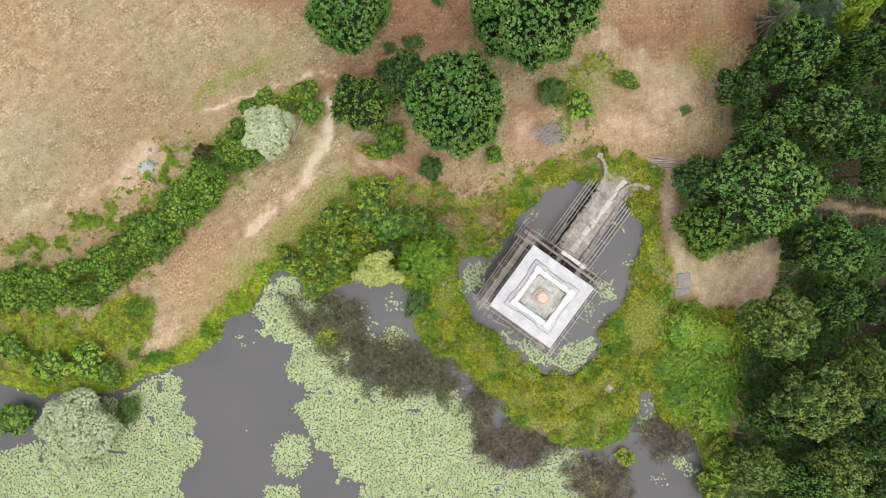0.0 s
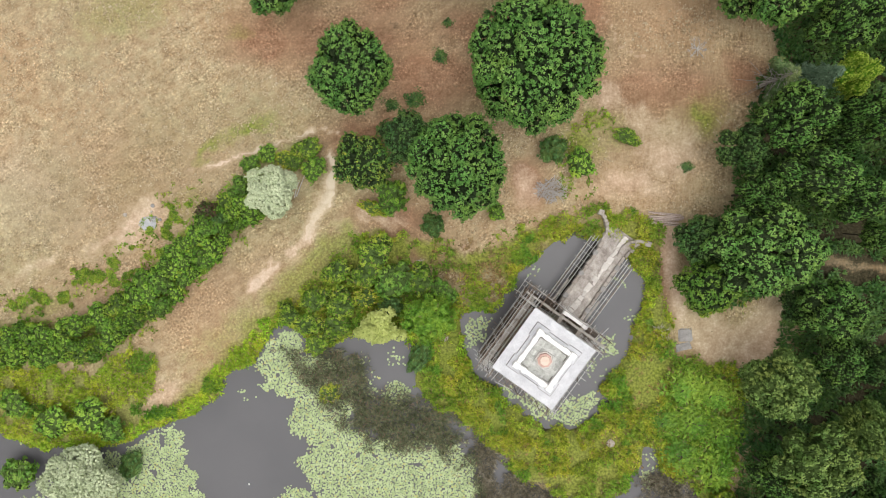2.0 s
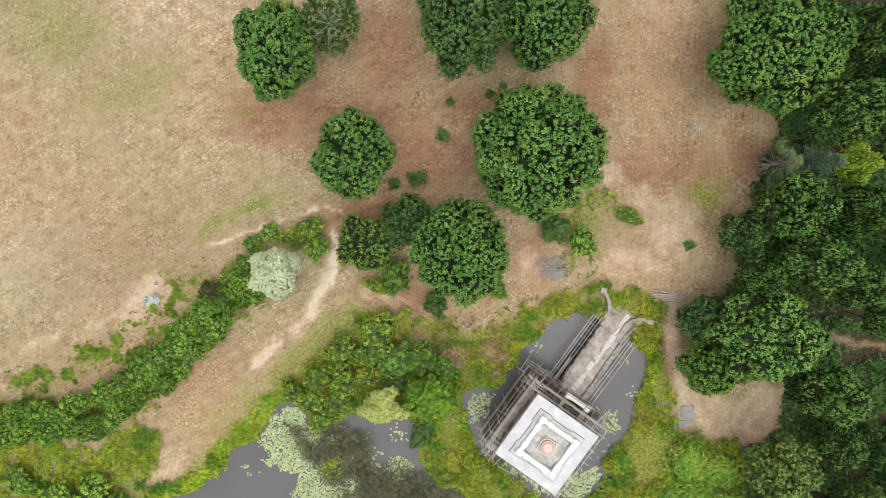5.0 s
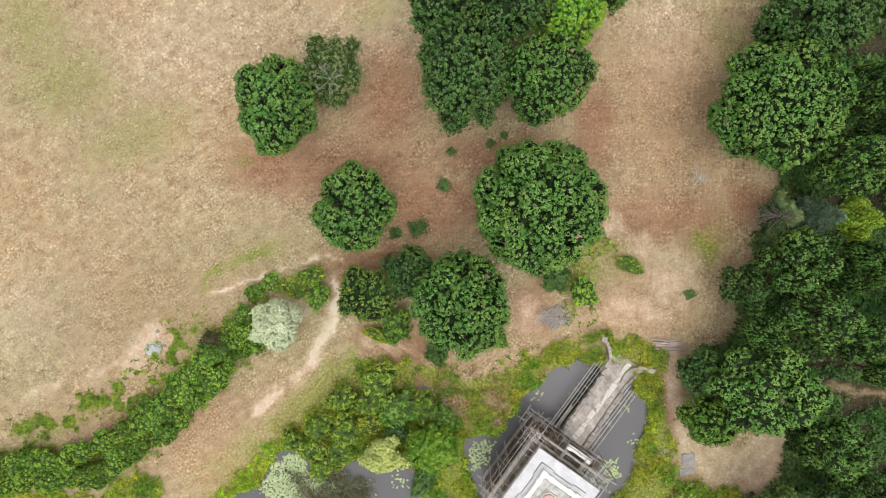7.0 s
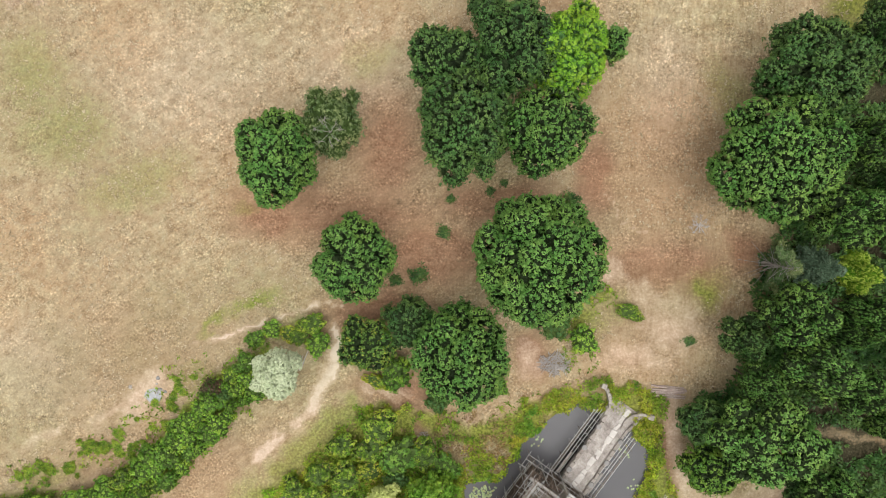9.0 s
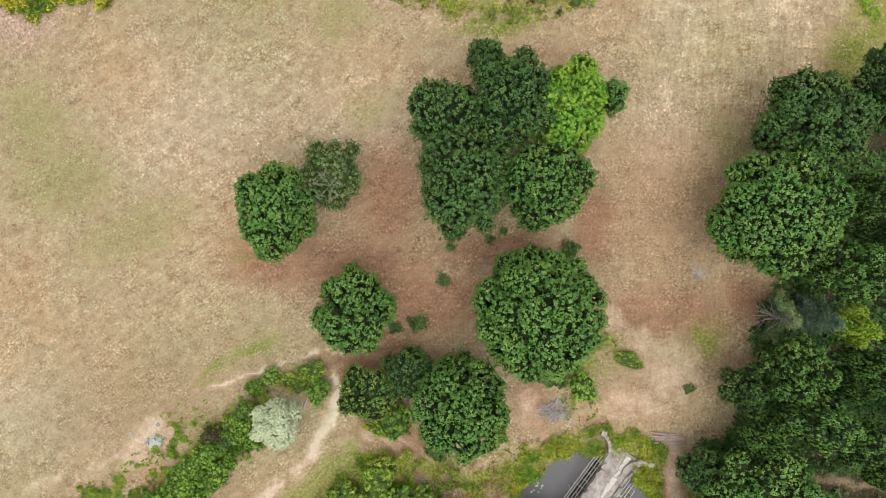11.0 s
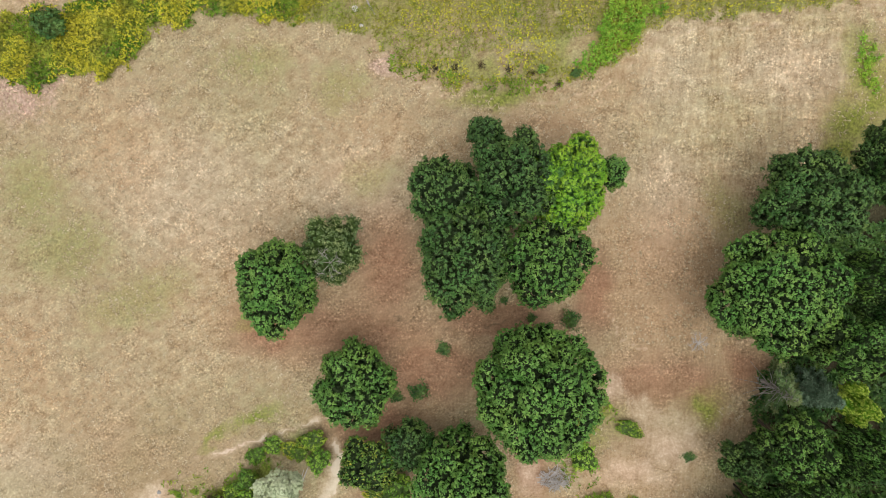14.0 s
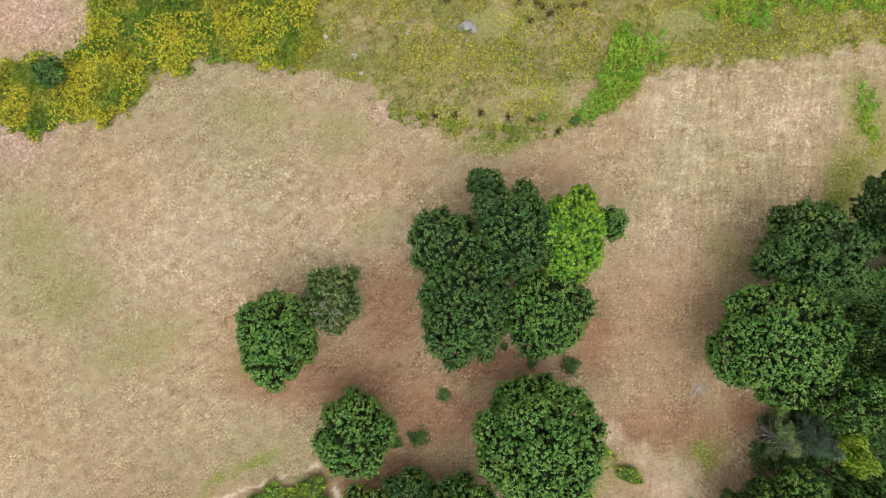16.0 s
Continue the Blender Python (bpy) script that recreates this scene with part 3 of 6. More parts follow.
WORN = [  # centre, half sizes, turn: worn sandy ground
    ((-29.6, -13.1), 2.8, 1.6, 25), ((14.5, 15.9), 2.2, 1.6, -40), ((18.0, 14.0), 3.2, 1.6, -35),
    ((20.3, 10.8), 4.0, 3.6, 0), ((-7.6, 4.5), 3.4, 1.1, -8), ((6.4, 7.4), 1.8, 2.4, 0), ((16.5, 7.5), 5.0, 2.2, 0), ((-31.0, 4.6), 3.4, 2.2, 60), ((-32.8, 2.6), 1.8, 1.0, 60), ((-42.0, -0.4), 4.0, 0.8, 20), ((-35.1, 2.1), 3.0, 0.7, 35),
]
FAINT_SOIL = [((8.9, 41.0), 9.0, 2.6, 0), ((-33.0, 8.0), 17.0, 9.0, 15), ((18.6, 25.9), 11.0, 15.0, 0), ((18.6, 10.2), 9.0, 7.0, 0), ((-36.4, -2.9), 14.0, 6.0, 20), ((-24.0, -2.9), 12.0, 4.0, 38), ((-6.4, 23.3), 14.0, 8.0, 0)]
SOIL = [
    ((-8.7, 12.2), 7.0, 3.4, 10), ((-2.7, 17.8), 9.0, 4.5, 0), ((-6.5, 4.3), 6.0, 2.4, -12), ((6.7, 8.1), 2.6, 3.2, 0),
    ((26.7, -8.4), 7.0, 2.8, 15), ((-10.9, 21.7), 12.0, 4.6, 0),
    ((-7.0, 27.7), 4.5, 8.0, 0), ((3.4, 22.7), 9.0, 3.0, 0), ((12.9, 25.4), 2.6, 6.0, 0), ((27.3, 18.3), 3.0, 3.0, 0),
    ((-4.3, 1.0), 3.0, 2.0, 0), ((17.6, 16.7), 6.0, 4.0, 0), ((-18.6, 21.7), 5.5, 3.5, 0),
    ((20.7, 16.7), 6.0, 4.0, 0), ((20.5, -1.2), 1.6, 5.0, 10),
]
TURF = [
    ((-22.3, -6.3), 8.0, 2.0, 38), ((-13.8, -1.3), 4.0, 2.0, 50), ((-20.9, 13.2), 4.4, 1.3, 22), ((-20.3, 13.3), 3.0, 0.9, 22), ((14.8, 12.7), 3.0, 2.2, -20), ((-24.2, 11.2), 2.6, 0.9, 40), ((-34.4, -10.0), 4.0, 2.6, 0), ((-41.9, -12.0), 5.0, 2.6, 0),
    ((24.0, 14.0), 2.6, 2.4, -40), ((23.6, 14.5), 3.0, 3.0, -30), ((13.7, 14.0), 1.4, 1.0, 0), ((10.5, 11.9), 3.2, 2.6, -20),
    ((-11.6, 45.2), 4.0, 3.2, 20), ((3.5, 43.7), 7.0, 1.2, 0), ((38.1, 46.3), 1.6, 3.2, 0), ((36.6, 41.0), 3.2, 3.0, -20), ((25.6, 33.0), 2.6, 5.0, 30),
    ((-30.7, 25.6), 6.0, 3.6, 30), ((-33.6, 24.5), 5.0, 3.0, 30), ((-41.6, 35.7), 4.0, 6.0, 0), ((-21.4, 22.3), 1.6, 1.0, 0), ((-19.7, 48.0), 5.0, 3.0, 0), ((-38.4, 29.9), 6.0, 5.0, 0),
    ((-26.6, 5.7), 3.0, 1.6, 40), ((-40.4, -4.1), 6.5, 1.4, 22), ((-8.5, 36.5), 4.0, 2.5, 20),
]
PALE = [
    ((-9.6, 35.2), 9.0, 6.0, 0), ((-25.5, 35.0), 12.0, 8.0, 10), ((20.6, 46.0), 4.0, 8.0, 0), ((30.7, 46.4), 7.0, 4.0, 0), ((-42.9, 6.5), 8.0, 6.0, 0), ((19.5, 34.4), 4.0, 8.0, 0),
    ((-30.5, 43.3), 1.2, 0.8, 0),
]
PINKS = [((-40.7, 56.8), 5.5, 4.2, 0), ((-42.9, 44.7), 5.0, 3.5, 0), ((-39.2, 45.9), 2.0, 1.2, 0), ((-7.2, 47.0), 2.0, 1.6, 0), ((-1.0, -1.0), 1.2, 1.0, 0), ((1.2, 1.2), 1.8, 0.8, 0)]


def wob(x, y, k=0.6):
    """The points moved a little, so that edges on the ground wander."""
    return x + k * (vnoise(x, y, 1.3, 3) + 0.6 * vnoise(x, y, 0.5, 4)), y + k * (vnoise(x, y, 1.3, 5) + 0.6 * vnoise(x, y, 0.5, 6))


def land(x, y):
    """The height of the ground."""
    x, y = np.asarray(x, float), np.asarray(y, float)
    u, v = wob(x, y, 0.35)
    wet = np.maximum(depth_in(POND, u, v), depth_in(MOAT, u, v))
    lift = 0.10 * vnoise(x, y, 9, 7) + 0.05 * vnoise(x, y, 2.2, 8) + 0.02 * vnoise(x, y, 0.7, 9)
    return lift - 1.5 * step(-0.9, 1.2, wet)


def ground():
    fine = np.arange(-49, 49.01, 0.4)
    far = np.array([52, 58, 70, 95, 150, 300, 700, 1800, 3500.0])
    gx = np.concatenate([-far[::-1], fine, far])
    gy = np.concatenate([16 - far[::-1] * 1.05, np.arange(-36, 68.01, 0.4), 18 + far[0:] * 1.05])
    X, Y = np.meshgrid(gx, gy)
    x, y = X.ravel(), Y.ravel()
    z = land(x, y)
    nx, ny = len(gx), len(gy)
    i = np.arange(nx * ny).reshape(ny, nx)
    faces = np.stack([i[:-1, :-1], i[:-1, 1:], i[1:, 1:], i[1:, :-1]], -1).reshape(-1, 4)
    me = mesh_of("ground", np.stack([x, y, z], 1), faces)
    u, v = wob(x, y)
    path = np.zeros(len(x))
    a, b = wob(x, y, 0.3)
    for w, k, line in PATHS:
        path = np.maximum(path, k * (1 - step(w * 0.6, w * 1.4 + 0.1, to_line(line, a, b))))
    for spot in WORN:
        path = np.maximum(path, 0.75 * blob(u, v, *spot[0], *spot[1:]))
    soil, green, pale, pink = (np.zeros(len(x)) for _ in range(4))
    for spots, cover, k in ((FAINT_SOIL, soil, 0.42), (SOIL, soil, 0.94), (TURF, green, 0.42), (GREENS, green, 0.9), (PALE, pale, 0.6), (PINKS, pink, 0.8)):
        for spot in spots:
            np.maximum(cover, k * blob(u, v, *spot[0], *spot[1:]), out=cover)
    for area, k in ((BANK, 0.95), (WEST_BANK, 0.75), (RAGWORT_BED, 0.95), (ROUGH_MEADOW, 0.66), (NETTLE_BED, 1.0), (NORTH_GREEN, 1.0)):
        green = np.maximum(green, k * step(-0.5, 0.8, depth_in(area, u, v)))
    dry = step(-0.1, 0.5, vnoise(x, y, 3.2, 91) + 0.6 * vnoise(x, y, 1.1, 92))
    green *= 1 - dry * np.maximum(0.5 * step(0.0, 1.0, depth_in(ROUGH_MEADOW, u, v)), 0.85 * step(-0.5, 0.5, depth_in(DRY_BANK, u, v))) * (depth_in(NETTLE_BED, u, v) < 0)
    green = np.maximum(green, 0.9 * (1 - step(1.0, 2.2, to_line(HEDGE, u, v))))
    green = np.maximum(green, 0.72 * (1 - step(0.6, 3.0, to_line(STRIP_EDGE, u, v))))
    mudshade = np.maximum(step(-0.2, 0.4, depth_in(POND, u, v)), step(-0.2, 0.4, depth_in(MOAT, u, v)))
    # Wood floor darkened in the cover, standing in for shade under the trees.
    mudshade = np.maximum(mudshade, 0.8 * step(0.5, 3.0, depth_in(WOOD, u, v)) * (1 - path))
    for w, k, line in RUTS:
        mudshade = np.maximum(mudshade, k * (1 - step(w * 0.5, w * 1.5, to_line(line, a, b))))
    one = np.ones(len(x))
    for name, cols in (("cover_a", (soil, path, green, one)), ("cover_b", (mudshade, pale, pink, one))):
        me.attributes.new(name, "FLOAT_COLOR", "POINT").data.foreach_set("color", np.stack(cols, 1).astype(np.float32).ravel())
    me.polygons.foreach_set("use_smooth", np.ones(len(faces), bool))
    thing("ground", me, ground_material(), "dry sun-bleached parkland grass with worn paths", "ground", kind="structure")


ground()


WATER_MAT = water_material()
wx0, wx1 = min(p[0] for p in POND) - 2, max(p[0] for p in POND) + 3
wy0, wy1 = min(p[1] for p in POND) - 2, max(p[1] for p in MOAT) + 3
thing("water", mesh_of("water", [(wx0, wy0, WATER), (wx1, wy0, WATER), (wx1, wy1, WATER), (wx0, wy1, WATER)], [(0, 1, 2, 3)]), WATER_MAT,
      "still murky grey pond water", "water", kind="structure")


# ---- foliage ----
def rosettes(rs, places, normals, leaves, size, spread=0.5, narrow=0.5):
    """Bunches of leaves: at each place some leaves that spread round the normal. Kites of two corners each side."""
    places, normals = np.repeat(places, leaves, 0), np.repeat(normals, leaves, 0)
    n = len(places)
    side = rs.normal(size=(n, 3))
    side -= (side * normals).sum(1, keepdims=True) * normals
    side /= np.linalg.norm(side, axis=1, keepdims=True) + 1e-9
    up = rs.uniform(-0.25, spread + 0.35, (n, 1))
    d = side * np.sqrt(np.clip(1 - up * up, 0.05, 1)) + normals * up
    ln = size * rs.uniform(0.65, 1.35, (n, 1))
    w = np.cross(d, normals + 0.35 * rs.normal(size=(n, 3)))
    w /= np.linalg.norm(w, axis=1, keepdims=True) + 1e-9
    o = places + side * size * 0.12
    mid = o + d * ln * 0.5
    a, c = o, o + d * ln - normals * ln * 0.12
    b, e = mid + w * ln * narrow * 0.5, mid - w * ln * narrow * 0.5
    v = np.stack([a, b, c, e], 1).reshape(-1, 3)
    return v, np.arange(n * 4).reshape(-1, 4)


def domes(rs, places, normals, leaves, size, radius, narrow=0.6, loose=0.2):
    """Bunches of leaves: at each place a small dome of leaves that lie like shingles and face outward."""
    places, normals = np.repeat(places, leaves, 0), np.repeat(normals, leaves, 0)
    n = len(places)
    d = normals * 0.95 + rs.normal(0, 0.72, (n, 3))
    d /= np.linalg.norm(d, axis=1, keepdims=True) + 1e-9
    c = places + d * radius * rs.uniform(0.7, 1.15, (n, 1))
    d = d + rs.normal(0, loose, (n, 3))
    d /= np.linalg.norm(d, axis=1, keepdims=True) + 1e-9
    a = np.cross(d, rs.normal(size=(n, 3)))
    a /= np.linalg.norm(a, axis=1, keepdims=True) + 1e-9
    w = np.cross(d, a)
    ln = size * rs.uniform(0.6, 1.3, (n, 1))
    v = np.stack([c - a * ln * 0.5, c + w * ln * narrow * 0.5, c + a * ln * 0.5, c - w * ln * narrow * 0.5], 1).reshape(-1, 3)
    return v, np.arange(n * 4).reshape(-1, 4)


def spaced(p, gap):
    """Thins out places until no two are nearer than the gap."""
    left, cells = [], {}
    for k, q in enumerate(np.floor(p / gap).astype(int)):
        near = False
        for dx in (-1, 0, 1):
            for dy in (-1, 0, 1):
                for dz in (-1, 0, 1):
                    for j in cells.get((q[0] + dx, q[1] + dy, q[2] + dz), ()):
                        if ((p[k] - p[j]) ** 2).sum() < gap * gap:
                            near = True
        if not near:
            cells.setdefault(tuple(q), []).append(k)
            left.append(k)
    return np.array(left)


def bunches(rs, places, normals, leaves, size, radius, drop, narrow):
    """Leaf bunches at the twig tips: leaves that radiate from each tip, those at the rim hanging lower."""
    n = len(places)
    side = np.cross(normals, rs.normal(size=(n, 3)))
    side /= np.linalg.norm(side, axis=1, keepdims=True) + 1e-9
    other = np.cross(normals, side)
    radius = radius * rs.uniform(0.75, 1.2, n)
    places, normals, side, other, radius = (np.repeat(q, leaves, 0) for q in (places, normals, side, other, radius))
    n = len(places)
    k = np.sqrt(rs.uniform(0, 1, (n, 1)))
    a = rs.uniform(0, 2 * math.pi, (n, 1))
    out = side * np.cos(a) + other * np.sin(a)
    c = places + out * k * radius[:, None] - normals * drop * k * k
    up = normals + out * k * 1.1 + rs.normal(0, 0.10, (n, 3))
    up /= np.linalg.norm(up, axis=1, keepdims=True)
    d = out - (out * up).sum(1, keepdims=True) * up + rs.normal(0, 0.15, (n, 3))
    d /= np.linalg.norm(d, axis=1, keepdims=True) + 1e-9
    w = np.cross(d, up)
    ln = size * rs.uniform(0.7, 1.3, (n, 1))
    v = np.stack([c - d * ln * 0.45, c + d * ln * 0.1 + w * ln * narrow * 0.5, c + d * ln * 0.55, c + d * ln * 0.1 - w * ln * narrow * 0.5], 1)
    return v.reshape(-1, 3), np.arange(n * 4).reshape(-1, 4)


def crown(seed, rx, ry, rz, lobes=26, lobe=0.36, gap=0.42, leaves=14, size=0.21, narrow=0.62, flat=0.45, ragged=0.16, drop=0.26, heart_leaves=4, under=0.65):
    """A crown round the origin: boughs, and on them bunches of leaves a gap apart; then an inner shell, which most
    trees colour dark as shade in the gaps.
    """
    rs = np.random.RandomState(seed)
    r = np.array([rx, ry, rz])
    i = np.arange(lobes)
    up = 1 - (i + 0.5) / lobes * (1 + flat)
    turn = i * 2.39996 + rs.uniform(0, 6.28)
    d = np.stack([np.sqrt(1 - up * up) * np.cos(turn), np.sqrt(1 - up * up) * np.sin(turn), up], 1) + rs.normal(0, 0.12, (lobes, 3))
    d /= np.linalg.norm(d, axis=1, keepdims=True)
    big = lobe * rs.uniform(0.70, 1.30, lobes)
    c = d * (1 - big * 0.95)[:, None] * rs.uniform(1 - ragged, 1 + 0.25 * ragged, (lobes, 1))
    per = int(1.6 * 4 * math.pi * (lobe * (rx + ry) / 2) ** 2 / (gap * gap)) + 24
    s = rs.normal(size=(lobes, per, 3)) + 0.7 * d[:, None, :]
    s /= np.linalg.norm(s, axis=2, keepdims=True)
    p = (c[:, None, :] + s * big[:, None, None]).reshape(-1, 3)
    own = np.repeat(np.arange(lobes), per)
    far = np.linalg.norm(p[:, None, :] - c[None], axis=2) / big[None]
    far[np.arange(len(p)), own] = 9
    ok = (far.min(1) > 0.9) & (p[:, 2] > -0.8)
    p, nn = p[ok] * r, s.reshape(-1, 3)[ok]
    mix = rs.permutation(len(p))
    p, nn = p[mix], nn[mix]
    pick = spaced(p, gap)
    p, nn = p[pick], nn[pick]
    nn = nn + 0.3 * p / r + np.array([0, 0, 0.25])
    nn /= np.linalg.norm(nn, axis=1, keepdims=True)
    p = p + nn * rs.uniform(-0.35, 0.25, (len(p), 1)) * gap
    wide = np.percentile(np.hypot(p[:, 0] / rx, p[:, 1] / ry), 93)
    p[:, :2] *= 1.0 / wide
    outer = bunches(rs, p, nn, leaves, size, gap * 0.47, drop, narrow)
    low = p[rs.permutation(len(p))[: int(len(p) * under)]]
    low = low + rs.normal(0, gap * 0.45, low.shape) - 0.3 * low / r * gap - np.array([0, 0, gap * 0.55])
    tilt = low / r + rs.normal(0, 0.35, low.shape) + np.array([0, 0, 0.4])
    tilt /= np.linalg.norm(tilt, axis=1, keepdims=True)
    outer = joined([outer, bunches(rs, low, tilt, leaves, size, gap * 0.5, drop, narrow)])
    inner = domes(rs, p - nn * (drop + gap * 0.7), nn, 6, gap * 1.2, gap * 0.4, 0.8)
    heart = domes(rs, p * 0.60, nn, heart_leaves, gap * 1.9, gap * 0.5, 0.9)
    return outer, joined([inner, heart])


def woody(seed, rx, ry, foot, mid, girth, limbs=7, sides=7):
    """A tapered trunk with limbs that reach into the crown; its foot at the origin."""
    rr = random.Random(seed)
    lean = (rr.uniform(-0.3, 0.3), rr.uniform(-0.3, 0.3))
    pieces = [tapered([(0, 0, -0.3), (lean[0] * 0.2, lean[1] * 0.2, foot * 0.6), (lean[0], lean[1], mid), (lean[0] * 1.6, lean[1] * 1.6, mid * 1.35)], [girth * 1.35, girth, girth * 0.62, girth * 0.2], sides)]
    for k in range(limbs):
        a = 2 * math.pi * (k + rr.uniform(-0.3, 0.3)) / limbs
        s = rr.uniform(0.55, 0.8)
        z = foot + (mid - foot) * rr.uniform(0.1, 0.8)
        e = (rx * s * math.cos(a), ry * s * math.sin(a), mid + rr.uniform(-0.1, 0.45) * mid * 0.5)
        m = (e[0] * 0.5 + lean[0] * 0.5, e[1] * 0.5 + lean[1] * 0.5, z * 0.35 + e[2] * 0.65)
        pieces.append(tapered([(lean[0] * 0.5, lean[1] * 0.5, z), m, e], [girth * 0.42, girth * 0.26, girth * 0.07], 5))
    return joined(pieces)


def grouped(seed, rx, ry, rz, heads, **how):
    """A broad crown made of several heads of uneven size and height; what lies inside another head is left out."""
    rr2 = random.Random(seed)
    mids, sizes = [], []
    rim = heads - 1 if heads < 9 else round(heads * 0.62)
    for k in range(heads):
        within = k >= rim
        n = heads - rim if within else rim
        a = 2 * math.pi * (k + (0.5 if within else 0) + rr2.uniform(-0.25, 0.25)) / n
        s = rr2.uniform(0.40, 0.54) if heads < 9 else rr2.uniform(0.29, 0.40)
        d = (0.0 if n == 1 else rr2.uniform(0.30, 0.42)) if within else rr2.uniform(0.88, 1.0) * (1 - s)
        mids.append(np.array([rx * d * math.cos(a), ry * d * math.sin(a), rz * (rr2.uniform(0.36, 0.55) if within else rr2.uniform(-0.15, 0.28))]))
        sizes.append(np.array([rx * s, ry * s, rz * rr2.uniform(0.45, 0.58)]))
    leafage, thicket = [], []
    for k in range(heads):
        for (v, f), kept in zip(crown(seed * 7 + k, *sizes[k], heart_leaves=6, **how), (leafage, thicket)):
            leaf = (v + mids[k]).reshape(-1, 4, 3)
            c = leaf.mean(1)
            ok = c[:, 2] > mids[k][2] - 0.7 * sizes[k][2]
            for j in range(heads):
                if j != k:
                    ok &= np.linalg.norm((c - mids[j]) / sizes[j], axis=1) > 0.78
            leaf = leaf[ok]
            kept.append((leaf.reshape(-1, 3), np.arange(len(leaf) * 4).reshape(-1, 4)))
    return joined(leafage), joined(thicket)


def tree(seed, x, y, rx, ry, top, mat, label, group="", name="tree", category="tree", trunk=BARK, twig=TWIG_SHADE, low=0.22, heads=0, **how):
    z0 = float(land(x, y))
    rz = top * (1 - low) / 2
    b = base(name, label, category, pose(x, y, z0), group)
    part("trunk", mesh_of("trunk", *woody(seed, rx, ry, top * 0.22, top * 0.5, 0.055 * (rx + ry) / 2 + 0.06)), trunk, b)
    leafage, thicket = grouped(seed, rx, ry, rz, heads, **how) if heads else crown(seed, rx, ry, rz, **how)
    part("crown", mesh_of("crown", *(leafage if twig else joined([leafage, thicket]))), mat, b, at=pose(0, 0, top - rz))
    # Inner shell in a darker colour stands in for shade between the bunches.
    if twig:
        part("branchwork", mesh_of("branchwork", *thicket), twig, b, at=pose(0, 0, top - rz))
    return b


OAKISH = dict(lobes=26, lobe=0.30, ragged=0.26, gap=0.385, size=0.20, flat=0.6, under=1.15)
CLUMPY = dict(lobes=15, lobe=0.36, gap=0.40, size=0.20, ragged=0.36, under=1.1)
HEADS = dict(lobes=9, lobe=0.42, gap=0.42, ragged=0.34, under=0.8)
# parkland trees: x, y, half widths, height
tree(11, -16.3, 26.8, 3.62, 4.35, 11.5, OAK, "broad mid-green oak standing on bare red soil", "parkland trees", low=0.1, **OAKISH)
tree(13, -9.9, 17.8, 3.79, 3.99, 9.5, BRIGHT_OAK, "round mid-green oak on dry grass", "parkland trees", low=0.1, **OAKISH)
tree(17, 6.5, 17.8, 5.55, 5.85, 14, BRIGHT_OAK, "large round oak with dense bunched leaves", "parkland trees", **{**OAKISH, "lobes": 56, "lobe": 0.20, "ragged": 0.14, "low": 0.08})
tree(19, -0.1, 9.3, 4.26, 4.75, 11, BRIGHT_OAK, "round green oak beside the pond bank", "parkland trees", **{**OAKISH, "lobes": 40, "lobe": 0.24, "ragged": 0.18, "low": 0.1})
tree(23, -8.8, 9.7, 2.85, 2.95, 5.5, SPECK, "small bushy tree with some yellow leaves", "parkland trees", **CLUMPY)
tree(29, -4.7, 11.8, 2.79, 2.59, 6.5, OAK_DARK, "small dark tree in the shade of an oak", "parkland trees", **CLUMPY)
tree(31, -1.5, 35.2, 3.34, 3.15, 11, OAK_DARK, "dark oak in a close group of trees", "grove trees", **CLUMPY)
tree(37, 0.2, 29.4, 4.16, 4.89, 12.5, OAK_DARK, "large dark olive oak in a close group of trees", "grove trees", **OAKISH)
tree(41, 7.3, 29.0, 4.08, 4.08, 11, OAK, "green oak in a close group of trees", "grove trees", **CLUMPY)
tree(43, 4.3, 36.2, 3.79, 4.77, 12, OAK_DARK, "dark spreading oak in a close group of trees", "grove trees", **CLUMPY)
tree(47, 2.2, 40.4, 1.77, 1.52, 8, OAK_DARK, "small dark outlying oak of the grove", "grove trees", **CLUMPY)
tree(58, 9.4, 35.8, 3.65, 4.52, 11, MAPLE, "bright lime-green maple at the edge of the grove", "grove trees", twig=OAK, **CLUMPY)
tree(59, 13.2, 36.7, 1.5, 1.62, 8, OAK, "small green tree at the edge of the grove", "grove trees", **CLUMPY)
tree(61, 26.8, 26.4, 5.91, 5.23, 12.5, OAK, "large spreading oak at the edge of the wood", "woodland trees", **{**OAKISH, "lobes": 34, "lobe": 0.26})
tree(67, 30.2, 34.3, 5.11, 4.13, 11, OAK_DARK, "spreading oak at the edge of the wood", "woodland trees", **{**OAKISH, "lobes": 28, "lobe": 0.27})
tree(71, 26.8, 1.7, 5.55, 4.56, 11, BRIGHT_OAK, "light green oak with tufted crown beside the sandy path", "woodland trees", heads=13, **HEADS)
tree(73, 22.3, 2.7, 2.50, 2.39, 6, OAK_DARK, "low dark tree at the edge of the path", "woodland trees", **CLUMPY)
tree(79, 23.1, -1.9, 3.11, 2.49, 6.5, OAK_LIGHT, "low spreading tree over the sandy path", "woodland trees", **CLUMPY)

# the half-bare tree beside the dark oak
half_bare = tree(83, -11.6, 30.1, 2.95, 3.45, 8, THIN, "half-bare grey-green tree with dead white branches", "parkland trees", trunk=DEADWOOD, twig=STEM_SHADE, lobes=26, lobe=0.31, gap=0.38, leaves=12, size=0.18, ragged=0.4)


